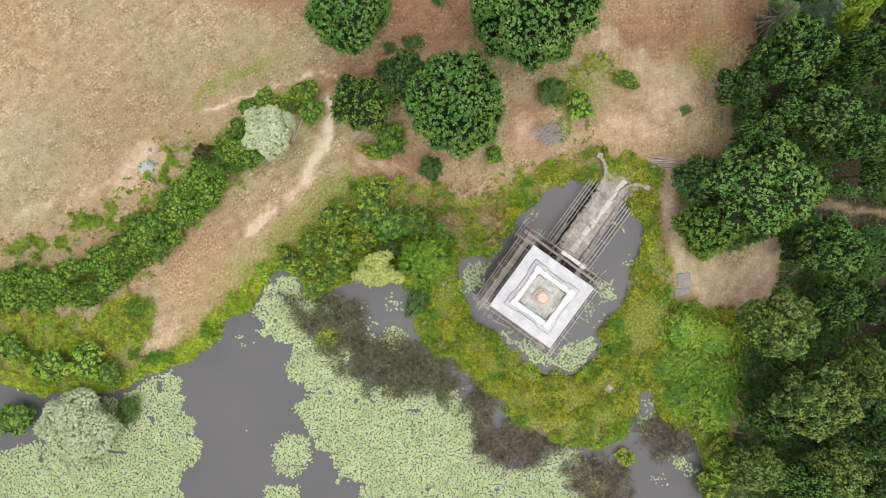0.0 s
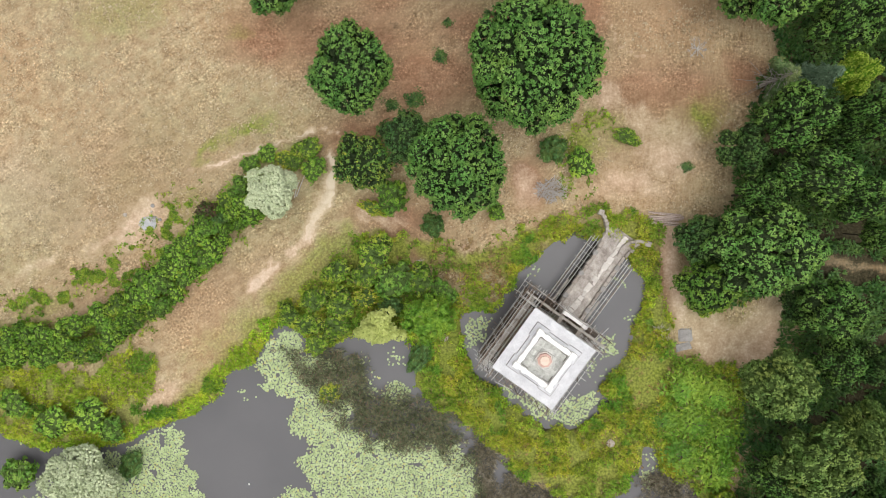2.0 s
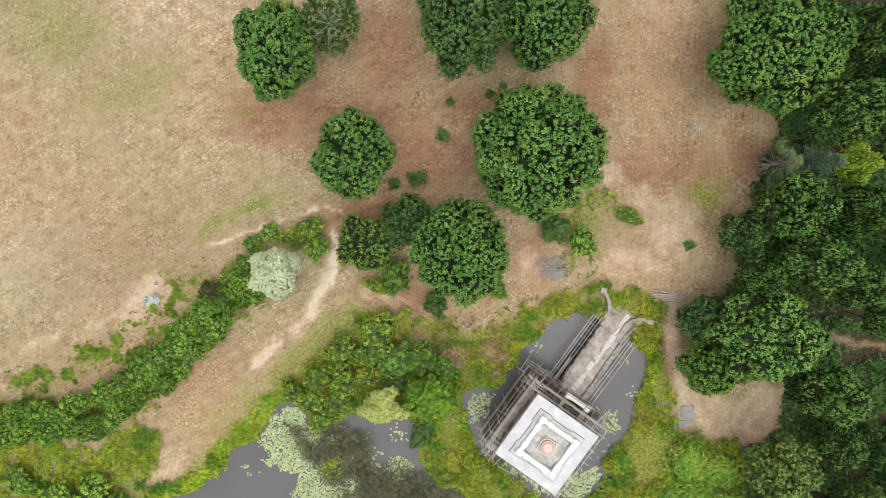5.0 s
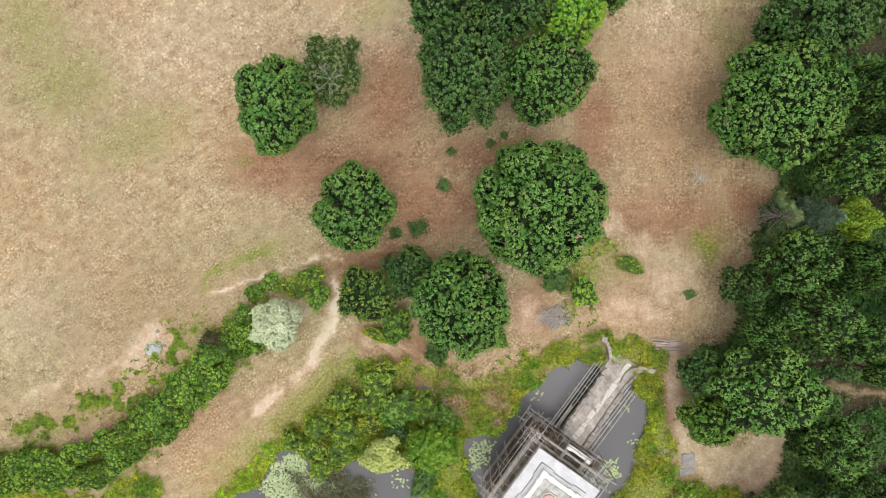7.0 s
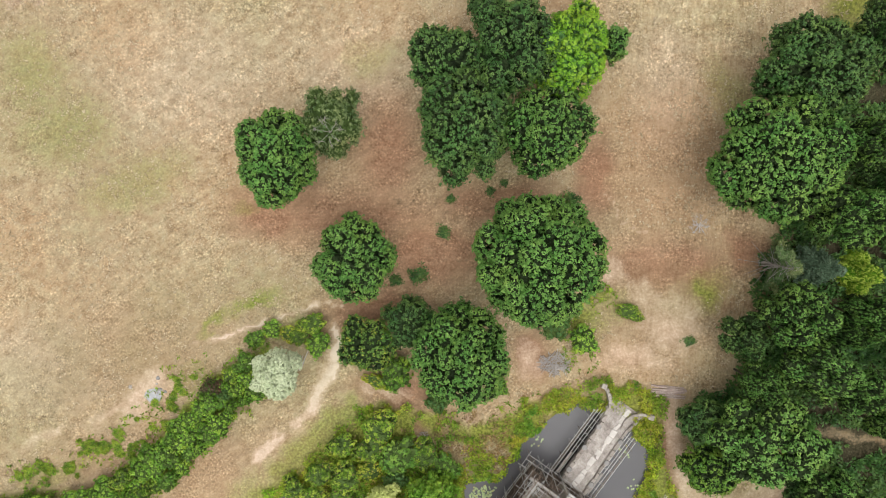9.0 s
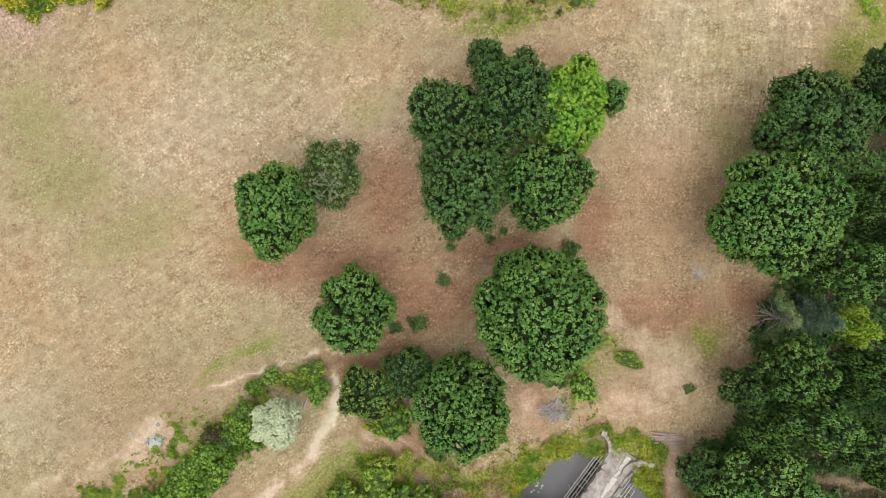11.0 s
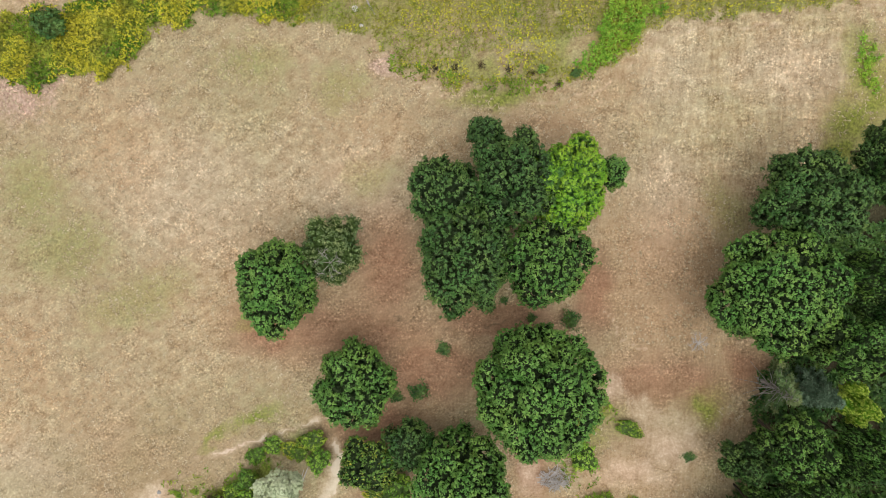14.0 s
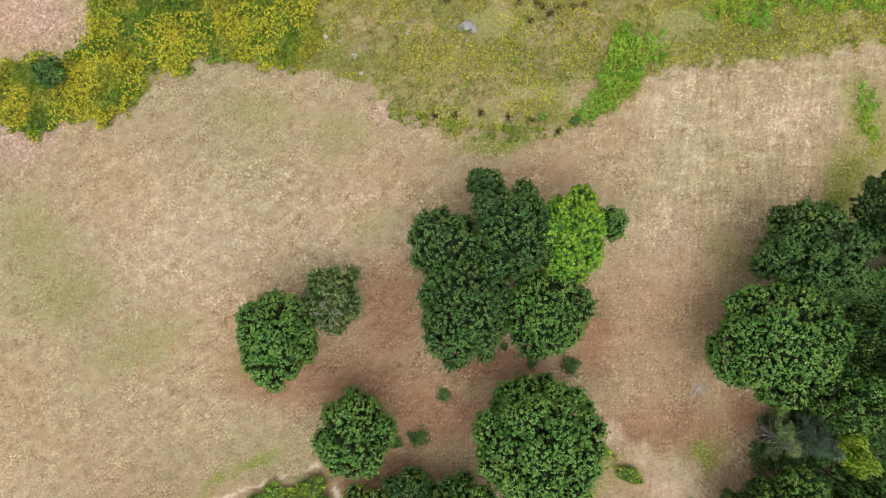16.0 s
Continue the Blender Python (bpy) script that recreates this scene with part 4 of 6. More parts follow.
def bare_twigs(seed, reach, rise, stems=9, twigs=5, thick=0.05):
    """A spray of bare branches from the origin."""
    rr = random.Random(seed)
    out = []
    for k in range(stems):
        a = 2 * math.pi * (k + rr.uniform(-0.4, 0.4)) / stems
        s = reach * rr.uniform(0.6, 1.0)
        e = Vector((s * math.cos(a), s * math.sin(a), rise * rr.uniform(0.4, 1.0)))
        m = e * 0.5 + Vector((rr.uniform(-0.15, 0.15) * reach, rr.uniform(-0.15, 0.15) * reach, rise * 0.15))
        out.append(tapered([(0, 0, 0), m, e], [thick, thick * 0.7, thick * 0.25], 5))
        for _ in range(twigs):
            f = rr.uniform(0.3, 0.95)
            p = m.lerp(e, f)
            q = p + Vector((rr.uniform(-1, 1), rr.uniform(-1, 1), rr.uniform(0, 0.6))).normalized() * reach * rr.uniform(0.15, 0.4)
            out.append(tapered([p, p.lerp(q, 0.55) + Vector((0, 0, 0.04)), q], [thick * 0.45, thick * 0.3, thick * 0.12], 4))
    return joined(out)


part("branch_spray", mesh_of("branch_spray", *bare_twigs(5, 1.5, 1.3, 8, 9, 0.034)), DEADWOOD, half_bare, "bleached bare branches", at=pose(0.1, -1.1, 6.6))

# the wood: a few kinds of tree, set again and again
KINDS = {}
for kind, (seed, mat, how) in {
    "deep": (101, OAK_DARK, dict(HEADS, heads=6)),
    "green": (103, OAK, dict(HEADS, heads=11)),
    "light": (107, ASH, dict(HEADS, heads=12)),
    "soft": (109, BRIGHT_OAK, dict(HEADS, heads=11)),
    "lime": (113, GOLD, dict(HEADS, heads=5)),
}.items():
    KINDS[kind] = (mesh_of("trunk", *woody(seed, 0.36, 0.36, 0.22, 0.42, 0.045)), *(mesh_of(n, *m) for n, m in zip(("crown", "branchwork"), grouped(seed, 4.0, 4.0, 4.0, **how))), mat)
WORDS = {"deep": "dark green woodland oak", "green": "mid-green woodland tree with tufted crown", "light": "grey-green woodland ash", "soft": "light green woodland tree", "lime": "yellow-green young woodland tree"}


def wood_tree(kind, turn, x, y, rx, ry, top):
    trunk, leaf, thicket, mat = KINDS[kind]
    b = base("tree", WORDS[kind] + " in a dense stand", "tree", pose(x, y, float(land(x, y))), "woodland trees")
    rz = top * 0.40
    part("trunk", trunk, BARK, b, at=Matrix.Diagonal((rx, ry, top, 1)))
    at = Matrix.Translation((0, 0, top - rz)) @ Matrix.Diagonal((rx / 4, ry / 4, rz / 4, 1)) @ pose(0, 0, 0, 0, 0, turn)
    part("crown", leaf, mat, b, at=at)
    # Darker shell under the leaves: crown shade given as colour.
    part("branchwork", thicket, {"lime": MAPLE, "light": STEM_SHADE}.get(kind, TWIG_SHADE), b, at=at)


for row in (
    ("deep", 10, 36.1, 36.6, 2.38, 3.28, 10), ("deep", 80, 37.0, 38.8, 2.00, 3.49, 9), ("lime", 0, 33.6, 16.7, 1.70, 2.30, 11.5),
    ("green", 150, 34.5, 27.7, 2.23, 2.52, 11), ("soft", 200, 33.3, 21.4, 3.29, 2.90, 11), ("deep", 40, 36.2, 24.6, 1.96, 2.16, 10), ("soft", 20, 28.5, 13.1, 3.25, 3.15, 12),
    ("deep", 70, 25.5, 10.7, 2.72, 2.42, 8), ("green", 160, 30.9, 8.2, 4.07, 2.71, 11), ("soft", 300, 34.3, 13.1, 2.01, 2.48, 12), ("green", 33, 33.0, 11.5, 1.66, 1.75, 10.5),
    ("green", 211, 34.8, 6.2, 2.45, 2.65, 10), ("soft", 99, 37.3, 2.9, 1.51, 1.41, 8), ("soft", 310, 26.5, 6.6, 2.19, 2.09, 9), ("soft", 222, 32.8, -3.5, 3.24, 2.65, 10),
    ("deep", 5, 31.6, -3.8, 1.88, 1.88, 5), ("light", 45, 28.6, -10.4, 3.73, 3.24, 10), ("green", 145, 34.3, -8.6, 1.91, 2.62, 8), ("deep", 35, 37.1, -8.5, 1.89, 2.39, 9),
    ("light", 190, 36.6, -14.4, 2.27, 3.06, 9.5), ("light", 290, 31.5, -17.0, 4.55, 3.39, 11), ("green", 66, 28.9, -19.0, 2.32, 2.11, 8),
    ("light", 177, 27.8, -24.2, 2.96, 2.45, 7), ("soft", 277, 31.9, -25.2, 2.63, 2.13, 7.5), ("light", 50, 35.0, -24.0, 3.32, 2.32, 8),
    ("deep", 130, 38.1, -25.2, 2.42, 2.21, 8), ("deep", 230, 37.9, -20.3, 2.00, 2.10, 8.5), ("deep", 95, 33.1, -30.6, 4.13, 3.09, 8), ("deep", 125, 41.5, 8.0, 3.0, 3.6, 9),
    ("deep", 15, 41.6, 20.0, 3.0, 4.0, 10), ("green", 85, 42.0, -14.0, 3.0, 4.0, 9),
):
    wood_tree(*row)

# conifers at the wood's edge, one of them half dead
def fronds(seed, radius, top, tiers, arms, needle, droop=0.35, share=1.0, towards=None):
    """Needles and boughs of a conifer: tiers of feathered arms that shorten upward."""
    fs = np.random.RandomState(seed)
    green, wood = [], []
    for k in range(tiers):
        f = k / (tiers - 1)
        for i in range(arms):
            a = 2 * math.pi * (i + 0.5 * k + fs.uniform(-0.3, 0.3)) / arms
            far = radius * (1 - 0.88 * f) * fs.uniform(0.7, 1.1)
            way = np.array([math.cos(a), math.sin(a), -droop])
            root = np.array([0, 0, top * (0.30 + 0.68 * f)])
            tip = root + way * far
            wood.append(tapered([tuple(root), tuple((root + tip) / 2 + np.array([0, 0, 0.06])), tuple(tip)], [0.045, 0.03, 0.012], 4))
            if fs.uniform() > share or (towards is not None and math.cos(a - towards) > 0.45):
                continue
            n = max(4, int(far / needle * 9))
            u = fs.uniform(0.15, 1.0, (n, 1))
            p = root + way * far * u + fs.normal(0, 0.04, (n, 3))
            nn = np.tile(np.array([0, 0, 1.0]), (n, 1)) + fs.normal(0, 0.25, (n, 3))
            nn /= np.linalg.norm(nn, axis=1, keepdims=True)
            green.append(rosettes(fs, p, nn, 5, needle * 1.1, 0.1, 0.22))
    return joined(green), wood


def conifer(seed, x, y, radius, top, mat, wood, label, **how):
    b = base("conifer", label, "conifer", pose(x, y, float(land(x, y))), "woodland trees")
    part("trunk", mesh_of("trunk", *tapered([(0, 0, -0.3), (0.05, 0, top * 0.5), (0, 0, top)], [0.24, 0.15, 0.03])), wood, b)
    green, boughs = fronds(seed, radius, top, **how)
    part("foliage", mesh_of("foliage", *green), mat, b)
    for v, f in boughs:
        part("bough", mesh_of("bough", v, f), wood, b, "bleached bare bough" if wood is DEADWOOD else "")
    return b


conifer(311, 28.7, 17.0, 2.7, 7.5, THIN, DEADWOOD, "half-dead grey-green conifer with bleached bare boughs", tiers=7, arms=9, needle=0.30, droop=0.25, share=0.75, towards=math.pi)
conifer(313, 32.0, 16.9, 2.1, 8.5, BLUE_FIR, BARK, "small bluish green conifer in a dense stand", tiers=11, arms=10, needle=0.26)

# willows
WEEPING = dict(lobes=18, lobe=0.34, gap=0.24, leaves=18, size=0.20, narrow=0.24, ragged=0.5, drop=0.07, heart_leaves=3, under=1.8)
tree(131, -17.3, 7.0, 2.50, 2.45, 7.0, WILLOW, "small silvery willow at the end of the hedge", "willows", name="willow", category="willow", twig=None, low=0.1, **WEEPING)
tree(137, -37.0, -21.7, 4.2, 3.9, 6.5, WILLOW, "large silvery willow at the edge of the pond", "willows", name="willow", category="willow", twig=None, low=0.1, **WEEPING)
tree(139, -7.5, -6.1, 2.51, 2.03, 4.2, SALLOW, "pale yellow-green sallow leaning over the pond", "willows", name="sallow", category="willow", twig=None, low=0.1, **{**WEEPING, "lobes": 11, "ragged": 0.6})
tree(149, -2.8, -4.9, 2.74, 2.40, 5.6, SHRUB, "round bright green waterside shrub", "willows", name="shrub", category="shrub", twig=None, low=0.08, lobes=22, lobe=0.30, gap=0.40, ragged=0.35)

# shrubs: four kinds, set along the hedge and over the banks
def tuft_leaves(seed, radius=1.6, stems=60, long=0.42):
    """A loose clump of upright stems with long leaves, highest in the middle."""
    ts = np.random.RandomState(seed)
    p = ts.normal(0, radius * 0.42, (stems, 3))
    p[:, 2] = radius * (0.75 * np.exp(-(p[:, 0] ** 2 + p[:, 1] ** 2) / radius ** 2) * ts.uniform(0.3, 1.2, stems) - 0.8)
    nn = p * np.array([0.6, 0.6, 0]) + np.array([0, 0, 1.0])
    nn /= np.linalg.norm(nn, axis=1, keepdims=True)
    return rosettes(ts, p, nn, 7, radius * long, 0.5, 0.3)


BUSH = {}
for kind, (seed, mat) in {"hedge": (201, SHRUB), "dark": (203, OAK_DARK), "scrub": (207, SCRUB), "olive": (211, HERB), "ash": (213, OAK_LIGHT), "plum": (217, PLUM)}.items():
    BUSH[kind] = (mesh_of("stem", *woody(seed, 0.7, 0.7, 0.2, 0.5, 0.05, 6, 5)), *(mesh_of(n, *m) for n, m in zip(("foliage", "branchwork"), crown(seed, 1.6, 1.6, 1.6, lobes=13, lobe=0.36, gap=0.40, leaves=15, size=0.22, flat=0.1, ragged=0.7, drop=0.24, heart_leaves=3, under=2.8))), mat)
BUSH["tuft"] = (BUSH["scrub"][0], mesh_of("foliage", *tuft_leaves(223)), None, SCRUB)
BUSH["sprig"] = (BUSH["dark"][0], mesh_of("foliage", *tuft_leaves(229, 1.6, 80, 0.30)), None, OAK_DARK)
BUSH["weeds"] = (BUSH["hedge"][0], mesh_of("foliage", *tuft_leaves(227, 1.6, 170, 0.22)), None, SHRUB)
SAY = {"sprig": "low straggling green sapling clump", "weeds": "lush green nettle thicket", "tuft": "loose yellow-green weed clump", "hedge": "dense green hedge shrub", "dark": "dark green low shrub", "scrub": "yellow-green scrub bush", "olive": "pale yellowish herb clump", "ash": "mid-green bushy shrub", "plum": "dull red-leaved shrub"}


def bush(kind, x, y, rx, ry, top, where, group="", turn=0.0):
    stem, leaf, thicket, mat = BUSH[kind]
    b = base("shrub", SAY[kind] + " " + where, "shrub", pose(x, y, max(float(land(x, y)), WATER - 0.1)), group)
    part("stem", stem, BARK, b, at=Matrix.Diagonal((rx, ry, top, 1)))
    at = Matrix.Translation((0, 0, top * 0.52)) @ Matrix.Diagonal((rx / 1.6, ry / 1.6, top * 0.5 / 1.6, 1)) @ pose(0, 0, 0, 0, 0, turn)
    part("foliage", leaf, mat, b, at=at)
    # Darker shell inside the shrub, colouring its gaps as shade.
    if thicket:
        part("branchwork", thicket, STEM_SHADE, b, at=at)


rr = random.Random(4)
for (ax, ay), (bx, by) in zip(HEDGE, HEDGE[1:]):
    seg = math.hypot(bx - ax, by - ay)
    n = max(1, round(seg / 1.25))
    for k in range(n):
        f = (k + 0.5) / n
        px, py = ax + (bx - ax) * f, ay + (by - ay) * f
        nx, ny = -(by - ay) / seg, (bx - ax) / seg
        for o in (-1.5, -0.3, 1.0):
            o += rr.uniform(-0.5, 0.5)
            s = rr.uniform(0.75, 1.45)
            bush(rr.choice(("hedge", "hedge", "hedge", "ash", "scrub")), px + nx * o, py + ny * o, s, s * rr.uniform(0.8, 1.1), rr.uniform(1.8, 3.0), "in a long field hedge", "hedge shrubs", rr.uniform(0, 360))

FLANK = [(-44.8, -4.6), (-42.0, -4.1), (-39.7, -3.5), (-37.4, -1.8), (-35.3, -1.0), (-33.1, -1.0), (-31.1, 0.7), (-28.8, 3.2), (-28.1, 5.7)]
for (ax, ay), (bx, by) in zip(FLANK, FLANK[1:]):
    for k in range(7):
        f = rr.uniform(0, 1)
        s = rr.uniform(0.28, 0.62)
        bush("tuft", ax + (bx - ax) * f + rr.gauss(0, 0.9), ay + (by - ay) * f + rr.gauss(0, 0.8), s, s * rr.uniform(0.7, 1.0), rr.uniform(0.35, 0.7), "scattered beside the hedge", "verge clumps", rr.uniform(0, 360))

for kind, spot, where in (
    ("dark", (-2.3, 3.8, 1.41, 1.30, 2.4), "under an oak"), ("hedge", (3.6, 5.0, 0.98, 0.98, 1.8), "under an oak"), ("hedge", (-6.4, 6.6, 1.95, 1.74, 2.6), "beside bare soil"), ("olive", (-8.1, 5.4, 1.87, 0.66, 1), "beside bare soil"),
    ("hedge", (11.6, 9.6, 1.63, 1.52, 2.2), "on the dry bank"), ("dark", (8.9, 11.2, 1.63, 1.52, 2.4), "under an oak"), ("scrub", (16.2, 12.2, 1.43, 0.99, 0.9), "on sandy ground"), ("sprig", (-4.2, 15.8, 1.10, 0.88, 1.4), "on bare soil"),
    ("sprig", (-6.4, 15.4, 0.77, 0.66, 1), "on bare soil"), ("sprig", (-1.7, 20.0, 0.82, 0.65, 0.8), "on bare soil"), ("sprig", (-1.1, 23.2, 0.55, 0.44, 0.6), "on bare soil"), ("sprig", (2.7, 24.0, 0.55, 0.44, 0.6), "on bare soil"), ("sprig", (4.1, 24.8, 0.49, 0.38, 0.5), "on bare soil"),
    ("sprig", (10.4, 23.0, 0.96, 0.96, 2), "on dry grass"), ("sprig", (6.7, 23.1, 0.54, 0.49, 0.8), "under the grove"), ("dark", (-38.5, 50.9, 1.7, 1.7, 3.4), "among yellow ragwort"),
    ("scrub", (-14.7, 11.2, 1.5, 1.3, 1.7), "at the hedge end"), ("hedge", (-14.1, 9.2, 1.35, 1.4, 1.8), "at the hedge end"), ("scrub", (-15.9, 10.0, 1.2, 1.0, 1.2), "at the hedge end"), ("hedge", (-18.6, 10.6, 1.2, 0.9, 1.3), "at the hedge end"), ("olive", (-16.9, 10.2, 1.32, 0.77, 0.9), "at the hedge end"), ("hedge", (-20.1, 9.7, 1.21, 0.88, 1.5), "at the hedge end"), ("dark", (-23.1, 4.5, 1.09, 0.87, 2.2), "in the hedge"), ("plum", (-24.1, 5.3, 1.08, 0.97, 3), "in the hedge"),
    ("scrub", (-8.0, 1.2, 2.17, 1.84, 2.6), "on the pond bank"), ("scrub", (-9.1, -1.0, 1.84, 1.63, 2.6), "on the pond bank"), ("ash", (-5.9, -1.5, 2.16, 2.16, 3), "on the pond bank"), ("scrub", (-11.9, -0.7, 1.63, 1.42, 2.2), "on the pond bank"), ("scrub", (-13.8, -3.4, 1.74, 1.41, 2.4), "on the pond bank"),
    ("scrub", (-11.4, -3.7, 1.84, 1.63, 2.6), "on the pond bank"), ("olive", (-9.2, -3.4, 1.42, 1.31, 1.6), "on the pond bank"), ("scrub", (-16.6, -4.8, 1.42, 1.20, 2.2), "on the pond bank"), ("scrub", (-14.4, -5.9, 1.63, 1.42, 2.2), "over the pond edge"), ("scrub", (-11.9, -6.2, 1.85, 1.52, 2.4), "over the pond edge"),
    ("scrub", (-13.7, -7.8, 1.42, 1.31, 1.8), "over the pond edge"), ("scrub", (-3.7, -1.5, 1.96, 1.63, 2.4), "on the pond bank"), ("ash", (-1.8, -2.6, 1.74, 1.52, 2.6), "on the pond bank"), ("dark", (-6.5, -4.0, 1.31, 1.20, 2), "at the water's edge"), ("dark", (-3.8, -9.5, 0.88, 2.19, 1.6), "at the water's edge"),
    ("hedge", (-36.5, -15.1, 2.17, 1.84, 2.6), "on the pond bank"), ("hedge", (-39.9, -15.7, 2.17, 1.74, 2.6), "on the pond bank"), ("ash", (-34.4, -16.3, 1.74, 1.42, 2.2), "on the pond bank"), ("hedge", (-43.9, -14.0, 1.74, 1.63, 2.4), "on the pond bank"), ("ash", (-44.2, -21.0, 1.84, 2.16, 3), "at the pond edge"), ("dark", (-33.2, -20.6, 1.10, 1.97, 1.6), "at the pond edge"),
    ("weeds", (22.5, -12.1, 2.51, 1.96, 2.2), "at the wood's edge"), ("weeds", (25.1, -12.6, 2.39, 1.95, 2.6), "at the wood's edge"), ("weeds", (23.0, -15.4, 2.39, 2.17, 2.6), "at the wood's edge"), ("weeds", (25.6, -16.4, 2.37, 2.16, 3.2), "at the wood's edge"), ("weeds", (22.4, -18.8, 2.29, 1.96, 2.2), "at the wood's edge"),
    ("weeds", (25.2, -20.3, 2.38, 2.27, 3), "at the wood's edge"), ("scrub", (25.9, -24.2, 2.17, 1.95, 2.8), "at the wood's edge"), ("scrub", (25.2, -27.4, 2.17, 1.74, 2.6), "at the wood's edge"), ("weeds", (20.5, -15.5, 1.97, 1.64, 1.6), "at the wood's edge"), ("scrub", (23.8, -3.9, 1.65, 0.99, 1.4), "beside the sandy path"),
    ("olive", (16.9, -25.0, 1.21, 0.88, 0.9), "standing in the pond"), ("olive", (-13.0, -13.1, 1.66, 0.66, 0.7), "standing in the pond"), ("sprig", (22.1, 9.4, 0.66, 0.55, 0.4), "on dry grass"), ("hedge", (7.8, 46.8, 0.65, 0.43, 0.5), "at the meadow edge"), ("dark", (10.9, 46.3, 0.65, 0.43, 0.6), "at the meadow edge"),
):
    bush(kind, *spot, where, "", rr.uniform(0, 360))


# ---- low growth, too thick to count ----
def scatter(rs, area, density, edge=0.0, gap=None):
    """Places strewn over an area, with a ragged edge."""
    xs, ys = [p[0] for p in area], [p[1] for p in area]
    x0, x1, y0, y1 = min(xs) - 1, max(xs) + 1, min(ys) - 1, max(ys) + 1
    n = int((x1 - x0) * (y1 - y0) * density)
    x, y = rs.uniform(x0, x1, n), rs.uniform(y0, y1, n)
    u, v = wob(x, y, 0.8)
    ok = depth_in(area, u, v) > edge
    if gap:
        ok &= vnoise(x, y, gap[0], gap[2]) * 0.5 + 0.5 > gap[1]
    return x[ok], y[ok]


def on_land(x, y, margin=0.15):
    u, v = wob(x, y, 0.35)
    return np.maximum(depth_in(POND, u, v), depth_in(MOAT, u, v)) < margin


def plants(rs, x, y, tall, leaves, size, narrow=0.4, spread=0.6, floor=None):
    """Leafy plants of uneven height on the ground."""
    z = land(x, y) if floor is None else np.full(len(x), floor)
    h = tall * (0.35 + 0.65 * rs.uniform(0, 1, len(x))) * (0.75 + 0.35 * vnoise(x, y, 2.0, 12))
    nn = rs.normal(size=(len(x), 3)) * 0.35 + np.array([0, 0, 1])
    nn /= np.linalg.norm(nn, axis=1, keepdims=True)
    up = rosettes(rs, np.stack([x, y, z + h], 1), nn, leaves, size, spread, narrow)
    return up


def growth(name, pieces, mat, label, category):
    thing(name, mesh_of(name, *joined(pieces)), mat, label, category, kind="stuff")


rs = np.random.RandomState(21)
x, y = scatter(rs, BANK, 30)
ok = on_land(x, y)
x, y = x[ok], y[ok]
thin = depth_in(DRY_BANK, *wob(x, y)) > 0
ok = ~thin | (vnoise(x, y, 1.5, 34) + 0.5 * vnoise(x, y, 0.6, 35) > -0.02)
spot = np.zeros(len(x))
for k in TURF_SPOTS:
    spot = np.maximum(spot, blob(*wob(x, y), *k[0], *k[1:]))
ok &= spot < 0.3 + 0.3 * rs.uniform(0, 1, len(x))
ok &= vnoise(x, y, 1.3, 36) + 0.4 * vnoise(x, y, 0.5, 41) > -0.30
x, y = x[ok], y[ok]
wild = vnoise(x, y, 3.5, 31) + 0.5 * vnoise(x, y, 1.2, 32)
shore = np.minimum(np.abs(depth_in(MOAT, x, y)), 9)
yellow = (wild + 0.6 * (shore < 3.5) > -0.1)
lush = yellow & (vnoise(x, y, 2.4, 37) + 0.6 * vnoise(x, y, 0.9, 38) > 0.55)
growth("bank_herbs", [plants(rs, x[yellow & ~lush], y[yellow & ~lush], 0.7, 6, 0.27)], HERB, "tall yellow-green waterside herbs and grasses", "herbs")
growth("bank_nettles", [plants(rs, x[lush], y[lush], 0.8, 6, 0.28)], SHRUB, "fresh green waterside nettles and docks", "herbs")
growth("bank_scrub", [plants(rs, x[~yellow], y[~yellow], 0.9, 6, 0.30)], SCRUB, "dense green waterside scrub and nettles", "scrub")
x3, y3 = scatter(rs, BANK, 1.6, 0.2, (1.6, 0.5, 42))
ok = on_land(x3, y3)
x3, y3 = x3[ok], y3[ok]
x, y = scatter(rs, [(-3.5, 1.5), (-0.5, 2.1), (4.0, 1.8), (5.1, -0.1), (4.0, -3.5), (0.7, -2.9), (-2.7, -1.8)], 9, 0.0, (1.4, 0.40, 33))
growth("seeding_docks", [plants(rs, x, y, 0.8, 5, 0.26), plants(rs, x3, y3, 0.9, 5, 0.24)], RUST, "brown seeding docks on the pond bank", "herbs")
x, y = scatter(rs, WEST_BANK, 34)
ok = on_land(x, y)
x, y = x[ok], y[ok]
tall = vnoise(x, y, 2.6, 39) + 0.5 * vnoise(x, y, 1.0, 40) > 0.45
growth("pond_edge_nettles", [plants(rs, x[tall], y[tall], 0.7, 6, 0.28)], SHRUB, "fresh green nettles along the pond edge", "herbs")
ok = ~tall & (vnoise(x, y, 1.4, 47) > -0.55)
growth("pond_edge_herbs", [plants(rs, x[ok], y[ok], 0.55, 6, 0.25)], LOWHERB, "yellow-green herbs along the pond edge", "herbs")
n = 60000
x, y = rs.uniform(-46, 24, n), rs.uniform(-27, 6, n)
u, v = wob(x, y, 0.35)
wet = np.maximum(depth_in(POND, u, v), depth_in(MOAT, u, v))
strip_side = to_line(STRIP_EDGE, x, y) < 5
ok = (wet > np.where(strip_side, -1.3, -0.75)) & (wet < 0.35) & ((x < 17) | (y > -6)) & (vnoise(x, y, 1.6, 48) + 0.5 * vnoise(x, y, 0.6, 49) > np.where(strip_side, -0.75, 0.0))
growth("marsh_rim", [plants(rs, x[ok], y[ok], 0.45, 6, 0.24)], RIM, "lime-green marsh plants fringing the water", "herbs")
pieces = []
